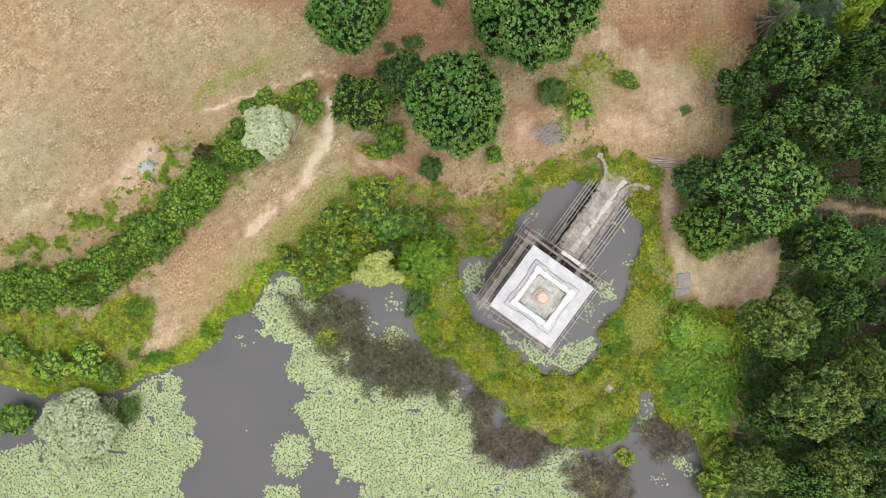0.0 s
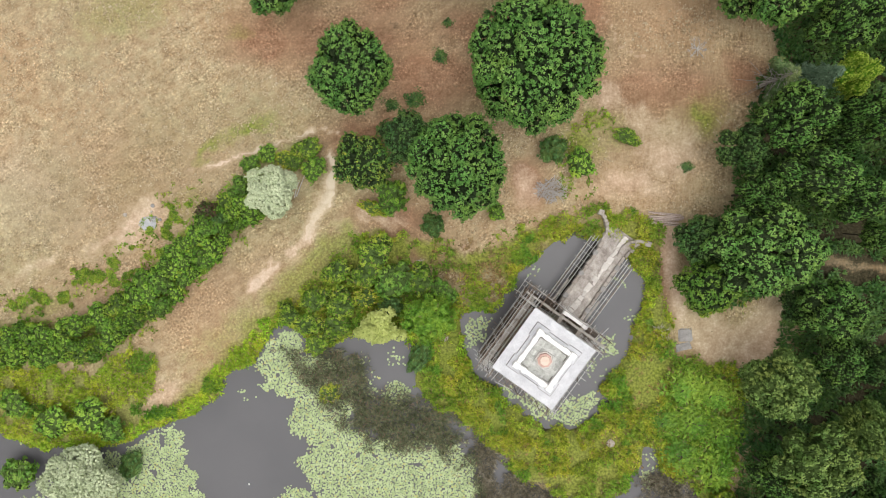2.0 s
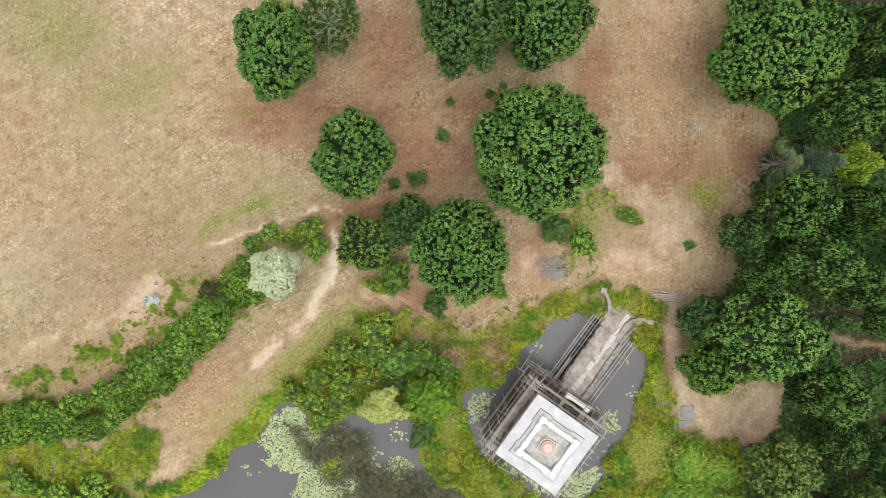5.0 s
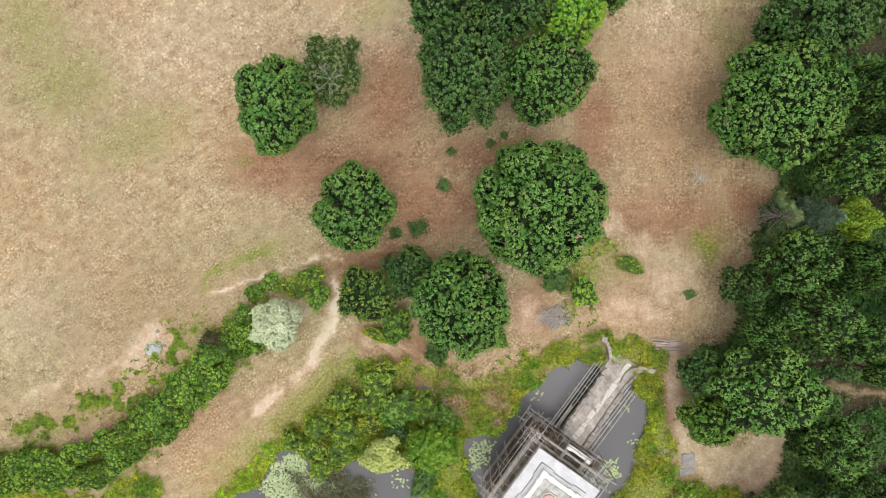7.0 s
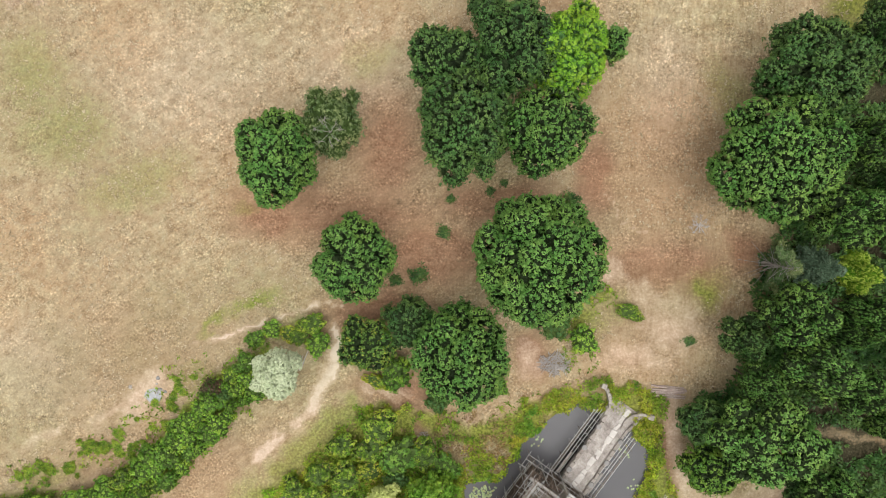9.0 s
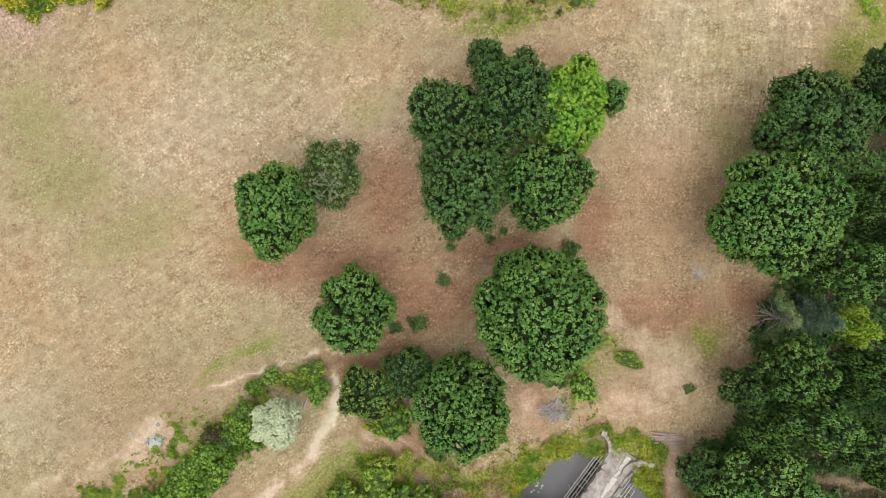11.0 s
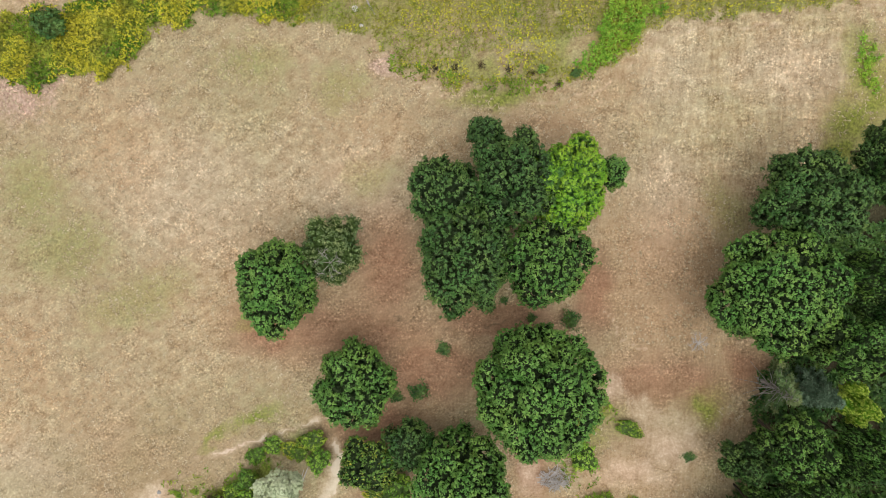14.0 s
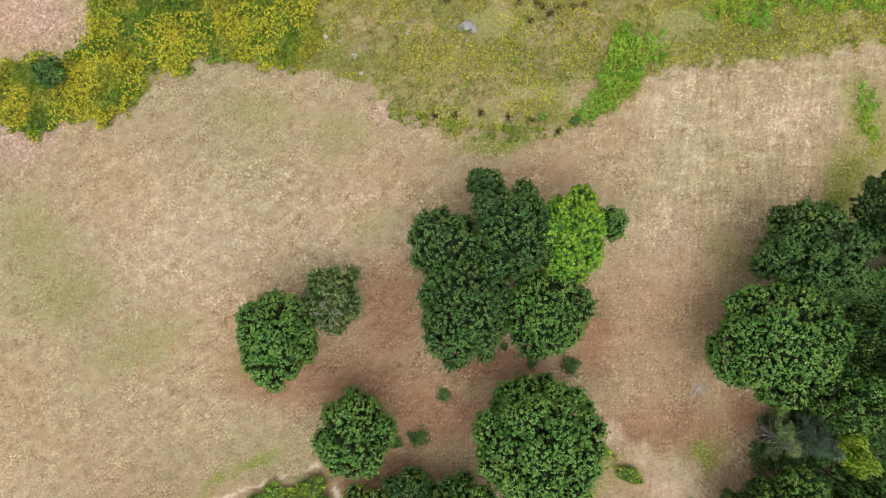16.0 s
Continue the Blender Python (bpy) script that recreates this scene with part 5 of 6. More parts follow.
for line, w, dens in ((HEDGE, 2.6, 5), ([(-44.4, -4.1), (-40.4, -3.5), (-36.9, -1.5), (-33.5, -0.4), (-29.4, 3.8), (-28.3, 6.2), (-26.0, 6.5)], 1.7, 2.2), ([(2.9, 1.0), (7.8, 3.4), (12.2, 4.8)], 1.0, 4),
                      ([(-6.2, 47.3), (-2.4, 46.1), (1.9, 45.3), (7.3, 45.3), (12.1, 46.3)], 0.7, 8), ([(12.1, 12.9), (13.7, 14.0), (10.5, 11.3), (11.6, 7.5)], 1.3, 5), ([(23.9, -4.0), (27.1, -4.0), (32.0, -1.8)], 0.8, 6)):
    xs, ys = [p[0] for p in line], [p[1] for p in line]
    n = int((max(xs) - min(xs) + 4) * (max(ys) - min(ys) + 4) * dens)
    x, y = rs.uniform(min(xs) - 2, max(xs) + 2, n), rs.uniform(min(ys) - 2, max(ys) + 2, n)
    ok = (to_line(line, x, y) < w * (1 + 0.5 * vnoise(x, y, 1.5, 44))) & (vnoise(x, y, 1.1, 45) > -0.25)
    pieces.append(plants(rs, x[ok], y[ok], 0.45, 6, 0.30))
growth("verge_herbs", pieces, SCRUB, "scattered green weeds along the hedge and paths", "herbs")
# Packed dark leaves also stand in for deep shade between the crowns.
x, y = scatter(rs, WOOD, 13, 0.3, (2.0, 0.22, 46))
ok = to_line([(34.6, 0.4), (37.9, 0.1), (41.2, -0.7), (46.1, -2.3)], x, y) > 0.9
x, y = x[ok], y[ok]
growth("woodland_undergrowth", [plants(rs, x, y, 0.8, 6, 0.42)], OAK_DARK, "dark green brambles thickened to stand in for shade under the trees", "undergrowth")

# the rough meadow in the north
x, y = scatter(rs, RAGWORT_BED, 16)
grn = vnoise(x, y, 2.2, 55) > -0.15
growth("ragwort_leaves", [plants(rs, x[grn], y[grn], 0.6, 6, 0.34)], RAGLEAF, "dense olive-green ragwort foliage", "herbs")
growth("bramble_leaves", [plants(rs, x[~grn], y[~grn], 0.7, 6, 0.34)], SCRUB, "green brambles among the ragwort", "herbs")
x, y = scatter(rs, RAGWORT_BED, 27, 0.0, (2.2, 0.45, 51))
growth("ragwort_flowers", [plants(rs, x, y, 0.95, 4, 0.125, 0.9, 0.1)], RAGWORT, "massed yellow ragwort flower heads", "flowers")
x, y = scatter(rs, ROUGH_MEADOW, 14, 0.0, (2.2, 0.25, 52))
growth("meadow_grass", [plants(rs, x, y, 0.35, 5, 0.26, 0.25)], MEADOW, "rough yellow-green meadow grass", "grass")
x, y = scatter(rs, ROUGH_MEADOW, 14, 0.3, (3.0, 0.42, 53))
ok = depth_in(NETTLE_BED, x, y) < -0.3
x, y = x[ok], y[ok]
growth("meadow_flowers", [plants(rs, x, y, 0.5, 4, 0.09, 0.9, 0.1)], RAGWORT, "small yellow meadow flowers", "flowers")
x, y = scatter(rs, NETTLE_BED, 18)
x2, y2 = scatter(rs, NORTH_GREEN, 12, 0.0, (1.5, 0.25, 54))
x3, y3 = scatter(rs, [(37.1, 48.7), (38.0, 49.5), (39.2, 48.5), (39.6, 46.0), (38.9, 44.7), (37.5, 45.3)], 16, 0.0, (0.9, 0.3, 56))
growth("nettle_bed", [plants(rs, x3, y3, 0.35, 6, 0.26), plants(rs, x, y, 0.7, 6, 0.30), plants(rs, x2, y2, 0.6, 6, 0.28)], NETTLE, "bright green nettle bed in the meadow", "herbs")
tufts = [(7.3, 57.4), (7.9, 56.9), (9.1, 57.0), (10.6, 57.0), (11.6, 57.1), (8.6, 56.4), (6.7, 55.7), (-1.3, 57.7), (5.6, 57.5), (1.9, 47.2), (-0.5, 47.0), (4.6, 46.8), (9.2, 45.4), (-2.4, 47.0), (6.7, 46.4), (10.9, 46.5)]
x, y = np.array([p[0] for p in tufts]), np.array([p[1] for p in tufts])
x, y = np.repeat(x, 26) + rs.normal(0, 0.17, len(tufts) * 26), np.repeat(y, 26) + rs.normal(0, 0.15, len(tufts) * 26)
growth("rush_tussocks", [plants(rs, x, y, 0.4, 5, 0.24, 0.14)], RUSH, "dark brown rush tussocks in the meadow", "grass")

# mown straw and dead stalks on the dry field
STRIP = [(-20.4, 7.3), (-13.7, 12.5), (-10.4, 11.4), (-10.2, 2.6), (-18.4, -6.9), (-31.1, -16.0), (-37.8, -11.5), (-28.5, -2.9)]
n = 72000
x, y = rs.uniform(-46, 40, n), rs.uniform(-8, 64, n)
u, v = wob(x, y)
bare = np.zeros(n)
for spot in SOIL + WORN:
    bare = np.maximum(bare, blob(u, v, *spot[0], *spot[1:]))
ok = (depth_in(BANK, u, v) < -0.5) & (depth_in(ROUGH_MEADOW, u, v) < 0) & (depth_in(RAGWORT_BED, u, v) < 0) & (depth_in(WOOD, u, v) < 0) & (depth_in(POND, u, v) < -1) & (depth_in(STRIP, u, v) < 0) & (bare < rs.uniform(0.0, 0.45, n))
ok &= vnoise(x, y, 4.0, 61) + 0.9 * vnoise(x, y, 0.6, 62) > rs.uniform(-0.6, 0.9, n)
growth("mown_straw", [plants(rs, x[ok], y[ok], 0.04, 3, 0.20, 0.6, 0.0)], STRAW, "tufts of bleached mown straw", "straw")

# ---- the pond's lilies and sedges ----
rs = np.random.RandomState(31)


def pads(x, y, size):
    """Notched round leaves afloat."""
    n, k = len(x), 7
    a = rs.uniform(0, 6.28, (n, 1)) + np.linspace(0.25, 6.03, k)[None]
    r = size[:, None] * rs.uniform(0.9, 1.08, (n, k))
    tilt, way = rs.uniform(0, 0.10, (n, 1)), rs.uniform(0, 6.28, (n, 1))
    z0 = WATER + 0.012 + rs.uniform(0, 0.03, (n, 1))
    rim = np.stack([x[:, None] + r * np.cos(a), y[:, None] + r * np.sin(a), z0 + np.abs(r * tilt * np.cos(a - way))], 2)
    hub = np.stack([x, y, z0[:, 0]], 1)[:, None, :]
    v = np.concatenate([hub, rim], 1).reshape(-1, 3)
    i = (np.arange(n) * (k + 1))[:, None, None]
    f = np.array([(0, j, j + 1) for j in range(1, k)])[None] + i
    return v, f.reshape(-1, 3)


px, py = [], []
for num, area in enumerate(LILY_BEDS):
    xs, ys = [p[0] for p in area], [p[1] for p in area]
    gx, gy = np.meshgrid(np.arange(min(xs) - 0.6, max(xs) + 0.6, 0.158), np.arange(min(ys) - 0.6, max(ys) + 0.6, 0.158))
    gx, gy = gx.ravel() + rs.uniform(-0.10, 0.10, gx.size), gy.ravel() + rs.uniform(-0.10, 0.10, gx.size)
    u, v = wob(gx, gy, 0.8 if num < 2 else 0.4)
    d = depth_in(area, u, v)
    sparse = 0.97 if num < 4 else 0.75
    ok = (rs.uniform(0, 1, gx.size) < sparse * step(-0.35, 0.35, d)) & ~on_land(gx, gy, 0.5) & (vnoise(gx, gy, 0.9, 71) > -0.85)
    px.append(gx[ok])
    py.append(gy[ok])
for cx, cy in LILY_SPRAYS:
    n = rs.randint(8, 16)
    px.append(cx + rs.normal(0, 0.45, n))
    py.append(cy + rs.normal(0, 0.40, n))
px, py = np.concatenate(px), np.concatenate(py)
growth("lily_pads", [pads(px, py, rs.uniform(0.085, 0.132, len(px)))], LILY, "floating pale green water lily pads covering the pond", "water lilies")
pieces = []
for area in SEDGE_BEDS:
    x, y = scatter(rs, area, 30, -0.9)
    ok = rs.uniform(0, 1, len(x)) < (0.25 + 0.75 * step(-0.9, 0.9, depth_in(area, *wob(x, y, 0.8)))) * step(-1.1, 0.25, vnoise(x, y, 1.5, 81) + 0.5 * vnoise(x, y, 0.6, 82))
    pieces.append((x[ok], y[ok]))
x, y = np.concatenate([p[0] for p in pieces]), np.concatenate([p[1] for p in pieces])
dead_half = x + 2.0 * vnoise(x, y, 2.0, 83) > 1.5
growth("brown_sedge", [plants(rs, x[dead_half], y[dead_half], 0.6, 6, 0.52, 0.13, 0.6, WATER)], FADED, "thin brown dying sedge standing in the pond", "sedge")
x, y = x[~dead_half], y[~dead_half]
pieces = [plants(rs, x, y, 0.6, 6, 0.52, 0.13, 0.6, WATER)]
growth("sedge", pieces, SEDGE, "thin dark green sedge standing in the pond", "sedge")

# ---- the pavilion under repair ----
YAW = -35.6
PX, PY = 7.45, -7.8


def local(x, y, z, turn=0.0):
    return pose(PX, PY, 0, 0, 0, YAW) @ pose(x, y, z, 0, 0, turn)


def ring_slab(outer, inner, z0, z1, bevel=0.02):
    """A square frame with a square hole."""
    bm = bmesh.new()
    rings = [[bm.verts.new((sx * r, sy * r, z)) for sx, sy in ((-1, -1), (1, -1), (1, 1), (-1, 1))] for r, z in ((outer, z0), (outer, z1), (inner, z1), (inner, z0))]
    for a, b in zip(rings, rings[1:] + rings[:1]):
        for i in range(4):
            bm.faces.new((a[i], a[(i + 1) % 4], b[(i + 1) % 4], b[i]))
    bmesh.ops.bevel(bm, geom=bm.edges[:], offset=bevel, segments=1, affect="EDGES")
    return bm


pav = base("pavilion", "small square stone pavilion under repair with a pale stepped roof", "pavilion", local(0, 0, 0))
HW = 2.65
for k, a in enumerate((0, 90, 180, 270)):
    m = pose(0, 0, 0, 0, 0, a)
    wall = part("wall", block(HW * 2 - 0.01 if k % 2 else HW * 2 - 0.9, 0.45, 7.4, 0.03), BRICK, pav, at=m @ pose(0, -HW + 0.225, -1.2))
    for wx in (-1.3, 1.3):
        part("window", block(0.8, 0.10, 1.7, 0.02), DARKSTONE, wall, "dark round-headed window opening", at=pose(wx, -0.21, 4.6))
    part("string_course", block(HW * 2 + 0.12, 0.12, 0.2, 0.02), PALESTONE, wall, at=pose(0, -0.26, 4.0))
# Added black skirt for the dark of shaded water under the scaffold.
part("plinth", ring_slab(3.55, 2.4, -1.5, -0.32), SHADE_STONE, pav, "black ledge standing in for shade beside the wall")
part("cornice", ring_slab(3.05, 2.2, 6.2, 6.55), PALESTONE, pav)
part("roof_deck", ring_slab(3.27, 1.95, 7.45, 7.62), LEAD, pav, "pale grey roof sheeting")
part("eaves_band", ring_slab(3.0, 2.3, 6.56, 7.44), SANDSTONE, pav)
for a in range(4):
    m = pose(0, 0, 0, 0, 0, 90 * a)
    part("roof_step", block(1.25, 1.25, 0.12, 0.02), LEAD, pav, at=m @ pose(1.72, 1.72, 7.625))
    part("roof_step", block(2.15, 0.55, 0.10, 0.02), LEAD, pav, at=m @ pose(0, 1.92, 7.625))
    part("joint_line", block(2.0, 0.05, 0.03, 0.0), DARKSTONE, pav, at=m @ pose(0, 2.23, 7.622))
    part("joint_line", block(1.34, 0.05, 0.03, 0.0), DARKSTONE, pav, at=m @ pose(1.72, 2.37, 7.622))
    part("joint_line", block(0.05, 1.34, 0.03, 0.0), DARKSTONE, pav, at=m @ pose(2.37, 1.72, 7.622))
part("parapet", ring_slab(1.92, 1.54, 7.70, 8.25, 0.04), WHITE, pav, "white square parapet")
for a in range(4):
    m = pose(0, 0, 0, 0, 0, 90 * a)
    part("corner_block", block(0.56, 0.56, 0.62, 0.04), WHITE, pav, at=m @ pose(1.76, 1.76, 7.74))
    for x in (-0.95, 0.95):
        part("parapet_block", block(0.42, 0.50, 0.55, 0.03), WHITE, pav, at=m @ pose(x, 1.75, 7.74))
# the inner roof: stones rising gently to the middle
for i in range(4):
    for j in range(4):
        x, y = (i - 1.5) * 0.765, (j - 1.5) * 0.765
        part("roof_stone", block(0.762, 0.762, 0.2, 0.010, 0.012, i * 4 + j), SLATE, pav, at=pose(x, y, 7.66 + 0.08 * (1.6 - max(abs(x), abs(y))), 0, 0, rr.choice((0, 90, 180, 270))))
for a in range(4):
    m = pose(0, 0, 0, 0, 0, 90 * a)
    # Dark strips forming an L in each corner of the parapet.
    part("corner_gutter", block(0.72, 0.10, 0.05, 0.01), DARKSTONE, pav, "dark strip inside the parapet corner", at=m @ pose(1.08, 1.44, 7.86))
    part("corner_gutter", block(0.10, 0.60, 0.05, 0.01), DARKSTONE, pav, "dark strip inside the parapet corner", at=m @ pose(1.44, 1.08, 7.86))
    part("gutter_stone", block(0.5, 0.42, 0.08, 0.03, 0.02, a), SLATE, pav, at=m @ pose(0.0, 1.18, 7.86))


def octagon(r, h, inner=0.0):
    bm = bmesh.new()
    bmesh.ops.create_cone(bm, cap_ends=True, segments=8, radius1=r, radius2=r * 0.92, depth=h)
    bmesh.ops.bevel(bm, geom=[e for e in bm.edges], offset=0.03, segments=1, affect="EDGES")
    return bm


part("finial_collar", octagon(0.84, 0.2), PALESTONE, pav, "pale octagonal collar", at=pose(0, 0, 7.98, 0, 0, 22.5))
part("finial_base", octagon(0.68, 0.36), PINK, pav, "pink octagonal stone base", at=pose(0, 0, 8.10, 0, 0, 22.5))
part("finial_top", octagon(0.47, 0.16), PEACH, pav, "pale pink octagonal cap", at=pose(0, 0, 8.33, 0, 0, 22.5))
part("door_head", block(2.3, 0.42, 0.32, 0.05), WHITE, pav, "white stone door head", at=pose(0.8, 4.35, 4.6))
for x in (-0.25, 1.85):
    part("door_pier", block(0.4, 1.5, 5.9, 0.04), SANDSTONE, pav, at=pose(x, 3.55, -1.2))
    part("pier_cap", block(0.5, 0.5, 0.25, 0.05), WHITE, pav, at=pose(x, 4.35, 4.93))

TUBE, OLD_TUBE = tube_mesh("tube"), tube_mesh("tube")
PLANK = bpy.data.meshes.new("board")
bm = block(0.22, 1.0, 0.04, 0.0)
bm.to_mesh(PLANK)
bm.free()


DARK_PLANK = PLANK.copy()


def tubes(owner, name, a, b, r=0.026):
    old = rr.random() < 0.35
    part(name, OLD_TUBE if old else TUBE, RUSTY if old else STEEL, owner, at=along(a, b, r))


def boards(owner, a, b, count, gap=0.245, mat=None):
    """Boards laid side by side from a to b."""
    a, b = Vector(a), Vector(b)
    d = b - a
    s = Vector((d.y, -d.x, 0)).normalized()
    ang = math.degrees(math.atan2(d.y, d.x)) - 90
    for k in range(count):
        m = (a + b) / 2 + s * (k - (count - 1) / 2) * gap
        part("board", DARK_PLANK if mat else PLANK, mat or BOARD, owner, at=pose(m.x, m.y, m.z + rr.uniform(0, 0.02), 0, 0, ang + rr.uniform(-1, 1)) @ Matrix.Diagonal((1, d.length * rr.uniform(0.95, 1.02), 1, 1)))


def lattice(label, at, x0, x1, deep, lifts, bays, decks):
    """A scaffold along its own x axis, of that depth, with ledgers at the lifts and boards on some."""
    s = base("scaffold", label, "scaffold", at, "scaffolds round the pavilion")
    xs = [x0 + (x1 - x0) * i / bays for i in range(bays + 1)]
    for x in xs:
        for y in (0, deep):
            tubes(s, "standard", (x, y, -1.6), (x + rr.uniform(-0.03, 0.03), y + rr.uniform(-0.03, 0.03), lifts[-1] + rr.uniform(0.3, 1.1)))
    for z in lifts:
        for y in (0, deep):
            tubes(s, "ledger", (x0 - rr.uniform(0.1, 0.6), y, z), (x1 + rr.uniform(0.1, 0.6), y, z))
            if rr.random() < 0.45:
                tubes(s, "guard_rail", (x0 - rr.uniform(0.0, 0.4), y, z + 0.55), (x1 + rr.uniform(0.0, 0.4), y, z + 0.55), 0.026)
        for x in xs + [(a + b) / 2 for a, b in zip(xs, xs[1:])]:
            if rr.random() < 0.8:
                tubes(s, "transom", (x + rr.uniform(-0.1, 0.15), -rr.uniform(0.1, 0.35), z + 0.06), (x + rr.uniform(-0.1, 0.15), deep + rr.uniform(0.1, 0.6), z + 0.06))
    for i in range(0, bays, 2):
        tubes(s, "brace", (xs[i], deep, lifts[0]), (xs[i + 1], deep, lifts[-1]), 0.026)
    for _ in range(bays):
        x, y, z = rr.uniform(x0, x1), rr.uniform(0, deep), rr.choice(lifts)
        tubes(s, "loose_tube", (x, y, z + 0.12), (x + rr.uniform(0.8, 2.2) * rr.choice((-1, 1)), y + rr.uniform(-0.5, 0.5), z + 0.12))
    for z, n in decks:
        for a, b in zip(xs[::2], xs[2::2] + ([xs[-1]] if bays % 2 else [])):
            if rr.random() < 0.85:
                # Lower decks take the board colour that has shade painted in.
                boards(s, (a, deep * 0.5, z + 0.1), (b, deep * 0.5, z + 0.1), n, 0.245, SHADE_BOARD if z < 5 else None)
    return s


LIFTS = (1.2, 3.2, 5.2, 7.0)
lattice("tube scaffold with grey boards along the pavilion wall", local(-3.15, 0, 0, 90), -3.9, 3.9, 0.9, LIFTS, 6, ((1.2, 3), (3.2, 3), (5.2, 2)))
lattice("narrow tube scaffold along the pavilion wall over the water", local(0, -3.2, 0, 180), -3.6, 3.6, 0.75, LIFTS, 6, ((1.2, 2), (3.2, 1)))
lattice("narrow tube scaffold along the pavilion wall", local(3.15, 0, 0, -90), -3.5, 3.5, 0.7, (1.2, 3.2, 5.2, 6.8), 6, ((1.2, 2),))
lattice("tube scaffold with boards over the pavilion door", local(0, 3.2, 0, 0), -4.4, 4.4, 1.3, (1.2, 3.2, 5.4), 7, ((1.2, 4), (3.2, 2), (5.4, 1)))
for n, (x0, z) in enumerate(((-3.0, 7.3), (-4.3, 7.1))):
    s = base("scaffold_tube", "long loose scaffold tube laid across the lattice", "tube", local(0, 0, 0))
    tubes(s, "tube", (x0, -4.3, z), (x0 + 0.05, 4.9, z + 0.1), 0.04)

# ---- the bridge ----
BX = 0.8
BRIDGE = base("bridge", "narrow grey stone footbridge with a worn pale deck", "bridge", local(BX, 0, 0))
Y0, Y1 = 3.3, 13.6


def deck_z(y):
    k = (y - Y0) / (Y1 - Y0)
    return 1.15 - 0.95 * k * k


def half(y):
    """Half the width of the deck, splayed at the land end."""
    return 1.12 + 0.85 * max(0.0, (y - 11.2) / 2.6) ** 1.6


for k in range(3):
    part("pier", block(2.5, 0.9, 2.2, 0.04), DARKSTONE, BRIDGE, at=pose(0, Y0 + k * 3.2 + 1.4, -1.7))
# Added black ledges for the shadow along the bridge's side walls.
for sgn, w in ((-1, 0.62), (1, 0.34)):
    part("footing", block(w, 8.2, 1.3, 0.06, 0.05, 5), SHADE_STONE, BRIDGE, "black ledge standing in for shade beside the wall", at=pose(sgn * (1.12 + w / 2 + 0.05), 8.0, -1.5))
verts, quads = [], []
for j in range(53):
    y = Y0 - 0.4 + j * 0.21
    for i in range(15):
        x = (i / 7 - 1) * half(y)
        verts.append((x, y, deck_z(y) + 0.05 * noise.noise(Vector((x * 2.2, y * 2.2, 3.0))) + 0.03 * noise.noise(Vector((x * 6, y * 6, 8.0)))))
top = len(verts)
for j in range(52):
    for i in range(14):
        quads.append((j * 15 + i, j * 15 + i + 1, j * 15 + i + 16, j * 15 + i + 15))
for j in range(53):
    verts += [(verts[j * 15][0], verts[j * 15][1], -0.35), (verts[j * 15 + 14][0], verts[j * 15 + 14][1], -0.35)]
for j in range(52):
    quads += [(j * 15, j * 15 + 15, top + 2 * j + 2, top + 2 * j), (j * 15 + 14, top + 2 * j + 1, top + 2 * j + 3, j * 15 + 29)]
part("deck", mesh_of("deck", verts, quads), DECK, BRIDGE, "rough grey-brown rubble deck")
y = Y0 + 0.2
k = 0
while y < Y1 - 0.1:
    ln = rr.uniform(0.45, 0.95)
    w = rr.uniform(0.30, 0.62)
    part("paving_stone", block(w, ln, 0.2, 0.05, 0.06, k), PALESTONE, BRIDGE, at=pose(0.05 + 0.28 * (y - Y0) / 10 + rr.uniform(-0.06, 0.06), y + ln / 2, deck_z(y + ln / 2) - 0.15, 0, 0, rr.uniform(-6, 6)))
    y += ln * 1.01
    k += 1
for sgn in (-1, 1):
    y = Y0 + 0.3
    while y < Y1 - 0.9:
        ln = rr.uniform(0.35, 0.8)
        w = rr.uniform(0.26, 0.42)
        if rr.random() < 0.92:
            part("kerb_stone", block(w, ln * 0.95, 0.5 + rr.uniform(-0.1, 0.15), 0.05, 0.04, k), SANDSTONE, BRIDGE, at=pose(sgn * (half(y) + 0.16 + rr.uniform(-0.05, 0.05)), y + ln / 2, deck_z(y) - 0.36, 0, 0, rr.uniform(-6, 6)))
        y += ln
        k += 1
    for y in (5.6, 8.2, 10.6):
        part("coping_block", octagon(0.30, 0.22), CONCRETE, BRIDGE, "rounded grey coping block", at=pose(sgn * (half(y) + 0.2), y, deck_z(y) + 0.22))
back = local(BX, 0, 0).inverted()
for sgn, plan in ((-1, [(13.6, 1.8), (14.3, 2.8), (14.4, 3.7), (14.2, 4.4), (13.8, 5.0)]), (1, [(15.5, 0.7), (15.9, 1.5), (16.6, 2.1), (17.6, 2.2), (18.4, 1.9)])):
    pts = [back @ Vector((px, py, 0)) for px, py in plan]
    for a, b in zip(pts, pts[1:]):
        for f in (0.25, 0.75):
            m = a.lerp(b, f)
            d = b - a
            part("wing_wall_stone", block(0.32 + rr.uniform(-0.04, 0.08), d.length * 0.52, 0.85, 0.05, 0.03, k), SANDSTONE, BRIDGE, at=pose(m.x, m.y, -0.2, 0, 0, math.degrees(math.atan2(d.y, d.x)) - 90))
            k += 1
    part("end_pier", block(0.55, 0.55, 0.85, 0.06, 0.02), SANDSTONE, BRIDGE, at=pose(pts[-1].x, pts[-1].y, -0.2, 0, 0, 20))
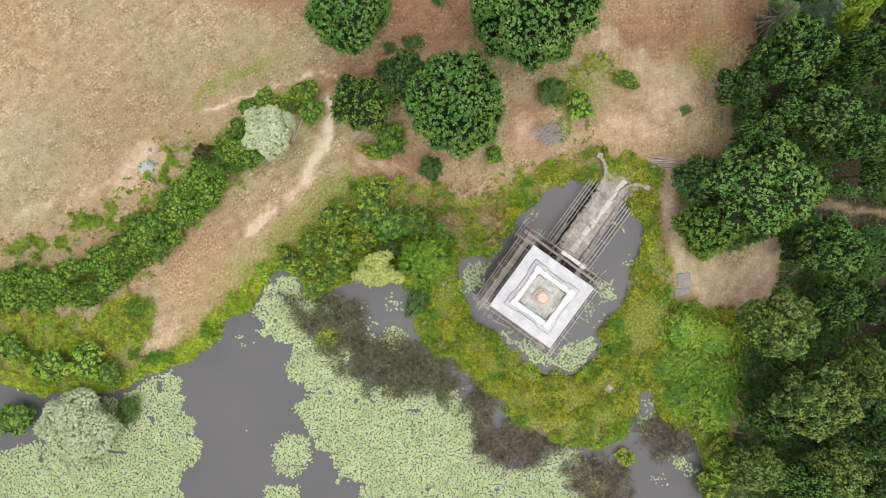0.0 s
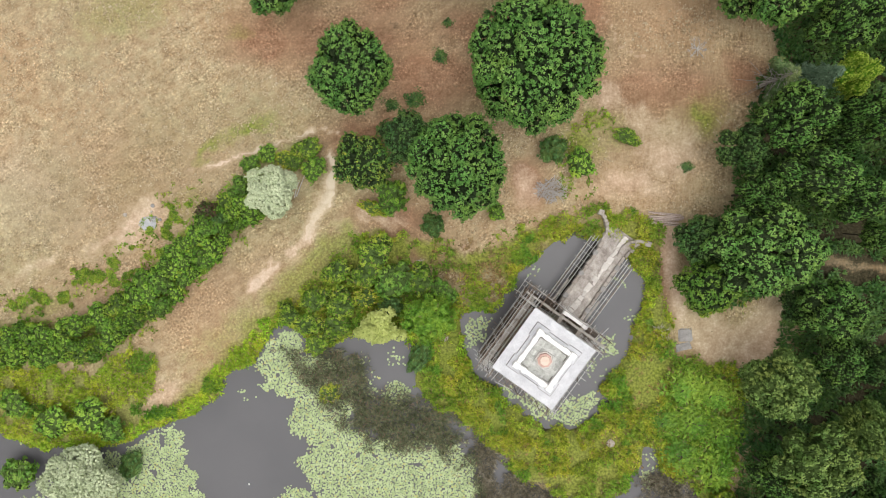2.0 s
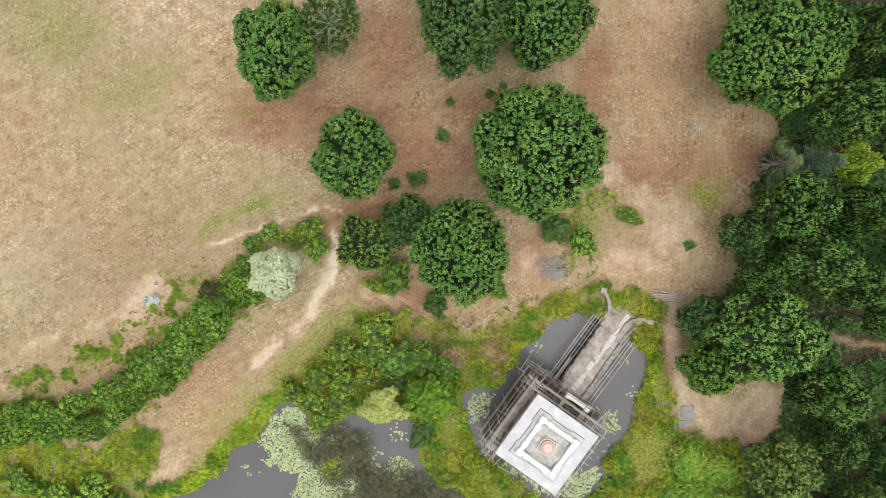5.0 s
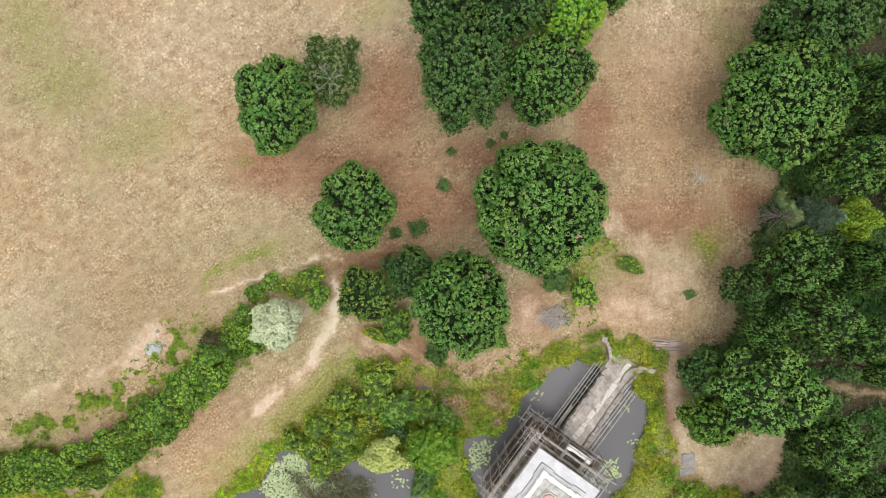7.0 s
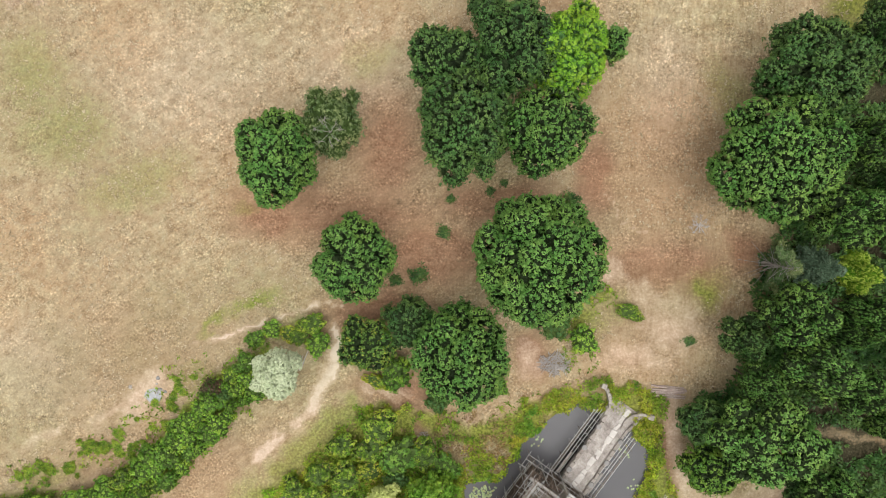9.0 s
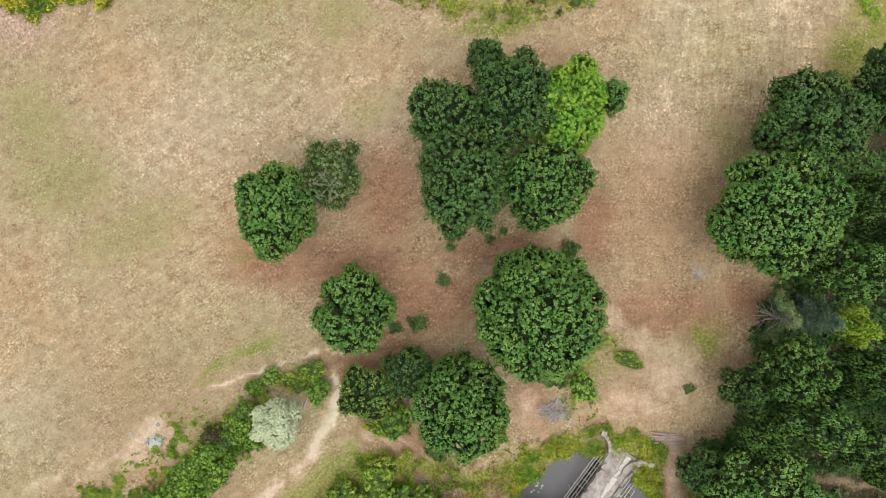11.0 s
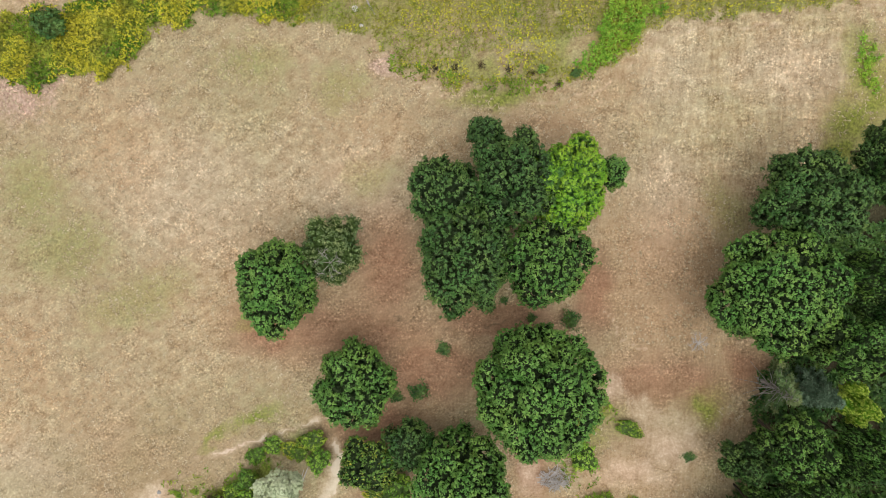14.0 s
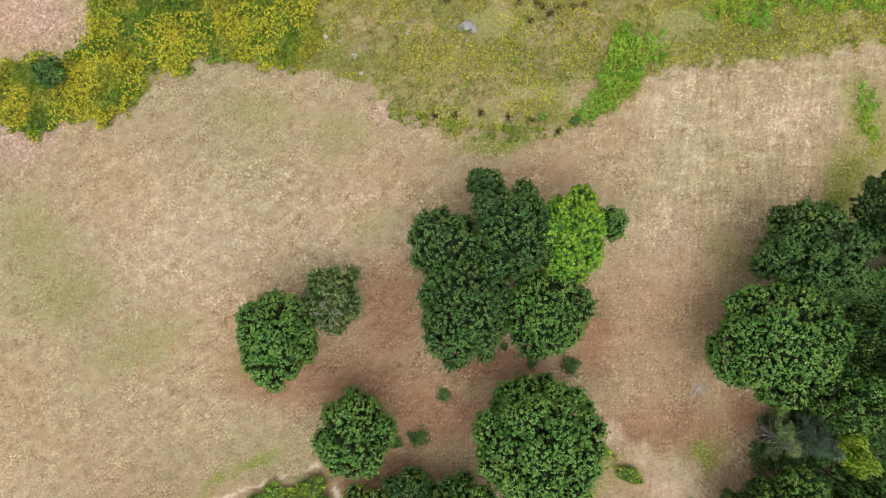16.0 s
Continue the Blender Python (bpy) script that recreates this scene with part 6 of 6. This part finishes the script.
for sgn, ya, yb in ((-1, 4.6, 11.6), (1, 4.6, 11.3)):
    s = base("scaffold", "low tube scaffold along the bridge over the water", "scaffold", local(BX + sgn * 1.5, 0, 0), "scaffolds along the bridge")
    n = 9
    for i in range(n + 1):
        y = ya + (yb - ya) * i / n
        tubes(s, "transom", (-sgn * 0.2, y, 0.5), (sgn * 1.15, y + rr.uniform(-0.05, 0.05), 0.5), 0.028)
        if i % 2 == 0:
            for x in (0.15, 1.0):
                tubes(s, "standard", (sgn * x, y, -1.7), (sgn * x, y, 1.0 + rr.uniform(0, 0.4)))
    for x, z in ((0.15, 0.55), (0.45, 0.57), (0.75, 0.55), (1.0, 0.55), (1.0, 0.95)):
        tubes(s, "ledger", (sgn * x, ya - rr.uniform(0, 0.5), z), (sgn * x, yb + rr.uniform(0, 0.6), z), 0.032)
    boards(s, (sgn * 0.36, ya, 0.56), (sgn * 0.36, ya + 2.4, 0.56), 1)

# ---- small things on the ground ----
def log_pile(x, y, turn, count, long):
    for k in range(count):
        xx, yy = x + rr.uniform(-0.3, 0.3), y + (k - count / 2) * 0.13
        z = float(land(xx, yy)) + 0.07
        ob = thing("log", mesh_of("log", *tapered([(-long / 2, 0, 0), (0, rr.uniform(-0.05, 0.05), 0.02), (long / 2, 0, 0)], [0.10, 0.09, 0.07], 7)), LOGWOOD, "weathered grey-brown log lying in a stack", "log", "stacked logs")
        ob.matrix_basis = pose(xx, yy, z + (0.10 if k % 3 == 1 else 0), 0, 0, turn + rr.uniform(-5, 5))


def twig_heap(seed, reach, rise):
    """Cut twigs heaped crosswise."""
    rr = random.Random(seed)
    out = []
    for _ in range(110):
        f, a = math.sqrt(rr.random()), rr.uniform(0, 6.28)
        p = Vector((reach * f * math.cos(a), reach * 0.75 * f * math.sin(a), rise * (1 - f * f) * rr.uniform(0.2, 1.0)))
        d = Vector((rr.uniform(-1, 1), rr.uniform(-1, 1), rr.uniform(-0.2, 0.2))).normalized() * rr.uniform(0.3, 0.8)
        out.append(tapered([p - d, p + Vector((0, 0, 0.05)), p + d], [0.04, 0.03, 0.012], 4))
    return joined(out)


lx, ly = (20.0, 4.4)
log_pile(lx, ly, -4, 9, 3.2)
for lx, ly, turn, long in ((-15.5, 7.6, 68, 2.3), (-15.9, 7.2, 74, 1.6)):
    ob = thing("pole", mesh_of("pole", *tapered([(-long / 2, 0, 0), (0, 0.03, 0.01), (long / 2, 0, 0)], [0.06, 0.05, 0.03], 6)), TWIGWOOD, "thin bleached pole lying beside the willow", "pole", "loose poles")
    ob.matrix_basis = pose(lx, ly, float(land(lx, ly)) + 0.06, 0, 0, turn)
for (x, y), reach, rise, num, say in (((9.1, 7.1), 1.35, 0.7, 41, "tangled grey brushwood pile on bare soil"), ((22.8, 20.6), 1.1, 0.35, 43, "bleached fallen branch with bare twigs on dry grass"), ((19.8, -6.8), 1.0, 0.2, 47, "thin dead branch lying on the bank"), ((-3.8, -0.1), 0.7, 0.3, 49, "grey dead branch on the bank")):
    ob = thing("brushwood", mesh_of("brushwood", *(twig_heap(num, reach, rise) if rise > 0.5 else bare_twigs(num, reach, rise, 13, 6, 0.04))), TWIGWOOD, say, "brushwood")
    ob.matrix_basis = pose(x, y, float(land(x, y)) + 0.05)
sx, sy = (22.3, -7.6)
ob = base("concrete_slab", "cracked grey concrete slab at the side of the sandy path", "slab", pose(sx, sy, float(land(sx, sy)) - 0.04, 0, 0, 4))
part("slab", block(1.2, 1.25, 0.14, 0.06, 0.10, 3), CONCRETE, ob, at=pose(0, 0.5, 0))
part("slab", block(1.5, 0.75, 0.13, 0.06, 0.10, 4), CONCRETE, ob, at=pose(-0.25, -0.60, 0, 0, 0, 5))


def stone(x, y, size, mat, label, seed, group="", squash=0.55):
    bm = bmesh.new()
    bmesh.ops.create_icosphere(bm, subdivisions=2, radius=size)
    r2 = random.Random(seed)
    off = Vector((seed * 3.1, seed * 1.7, 0))
    for v in bm.verts:
        v.co *= 1 + 0.35 * noise.noise(v.co / size * 1.1 + off)
        v.co.z *= squash
    me = bpy.data.meshes.new("stone")
    bm.to_mesh(me)
    bm.free()
    thing("stone", me, mat, label, "stone", group, at=pose(x, y, float(land(x, y)) + size * squash * 0.3, 0, 0, r2.uniform(0, 360)))


sx, sy = (-30.7, 3.9)
stone(sx, sy, 0.8, SPOIL, "low bluish grey spoil heap on bare ground", 71, "", 0.18)
for i in range(14):
    qx, qy = (-30.7, 4.4)
    stone(qx + rr.gauss(0, 0.8), qy + rr.gauss(0, 0.6), rr.uniform(0.08, 0.22), RUBBLE if i % 3 else CONCRETE, "pale rubble stone beside the hedge", i + 1, "rubble")
for i, (qx, qy) in enumerate(((0.7, 55.4), (1.3, 55.0), (0.1, 55.2), (-16.5, 56.5), (-12.8, 54.5), (-10.0, 52.7), (-4.9, 54.8), (-9.4, 51.1), (10.2, 50.8),)):
    stone(qx, qy, (0.55, 0.4, 0.35, 0.25, 0.25, 0.3, 0.25, 0.2, 0.2)[i], CONCRETE if i < 3 else PALESTONE, "grey boulder in the rough meadow" if i < 3 else "pale stone in the rough meadow", 30 + i, "meadow stones")
for i, (qx, qy) in enumerate(((15.1, -17.9), (-1.4, -7.4), (8.5, 0.9),)):
    stone(qx, qy, (0.45, 0.4, 0.2)[i], RUBBLE, "pale boulder on the pond bank", 50 + i, "bank stones")
dx, dy = (-8.7, 53.1)
ob = thing("fallen_branch", mesh_of("fallen_branch", *tapered([(-0.5, 1.2, 0.06), (0.0, 0.0, 0.1), (0.6, -1.0, 0.05)], [0.05, 0.09, 0.04])), DEADWOOD, "old grey branch lying in the meadow", "branch")
ob.matrix_basis = pose(dx, dy, float(land(dx, dy)))
fx, fy = (-21.3, -22.6)
ob = base("float", "small white float on the pond", "float", pose(fx, fy, WATER))
bm = bmesh.new()
bmesh.ops.create_icosphere(bm, subdivisions=2, radius=0.11)
part("ball", bm, WHITE, ob, at=pose(0, 0, 0.03))
bm = bmesh.new()
bmesh.ops.create_cone(bm, cap_ends=True, segments=10, radius1=0.04, radius2=0.03, depth=0.08)
part("cap", bm, WHITE, ob, at=pose(0, 0, 0.16))
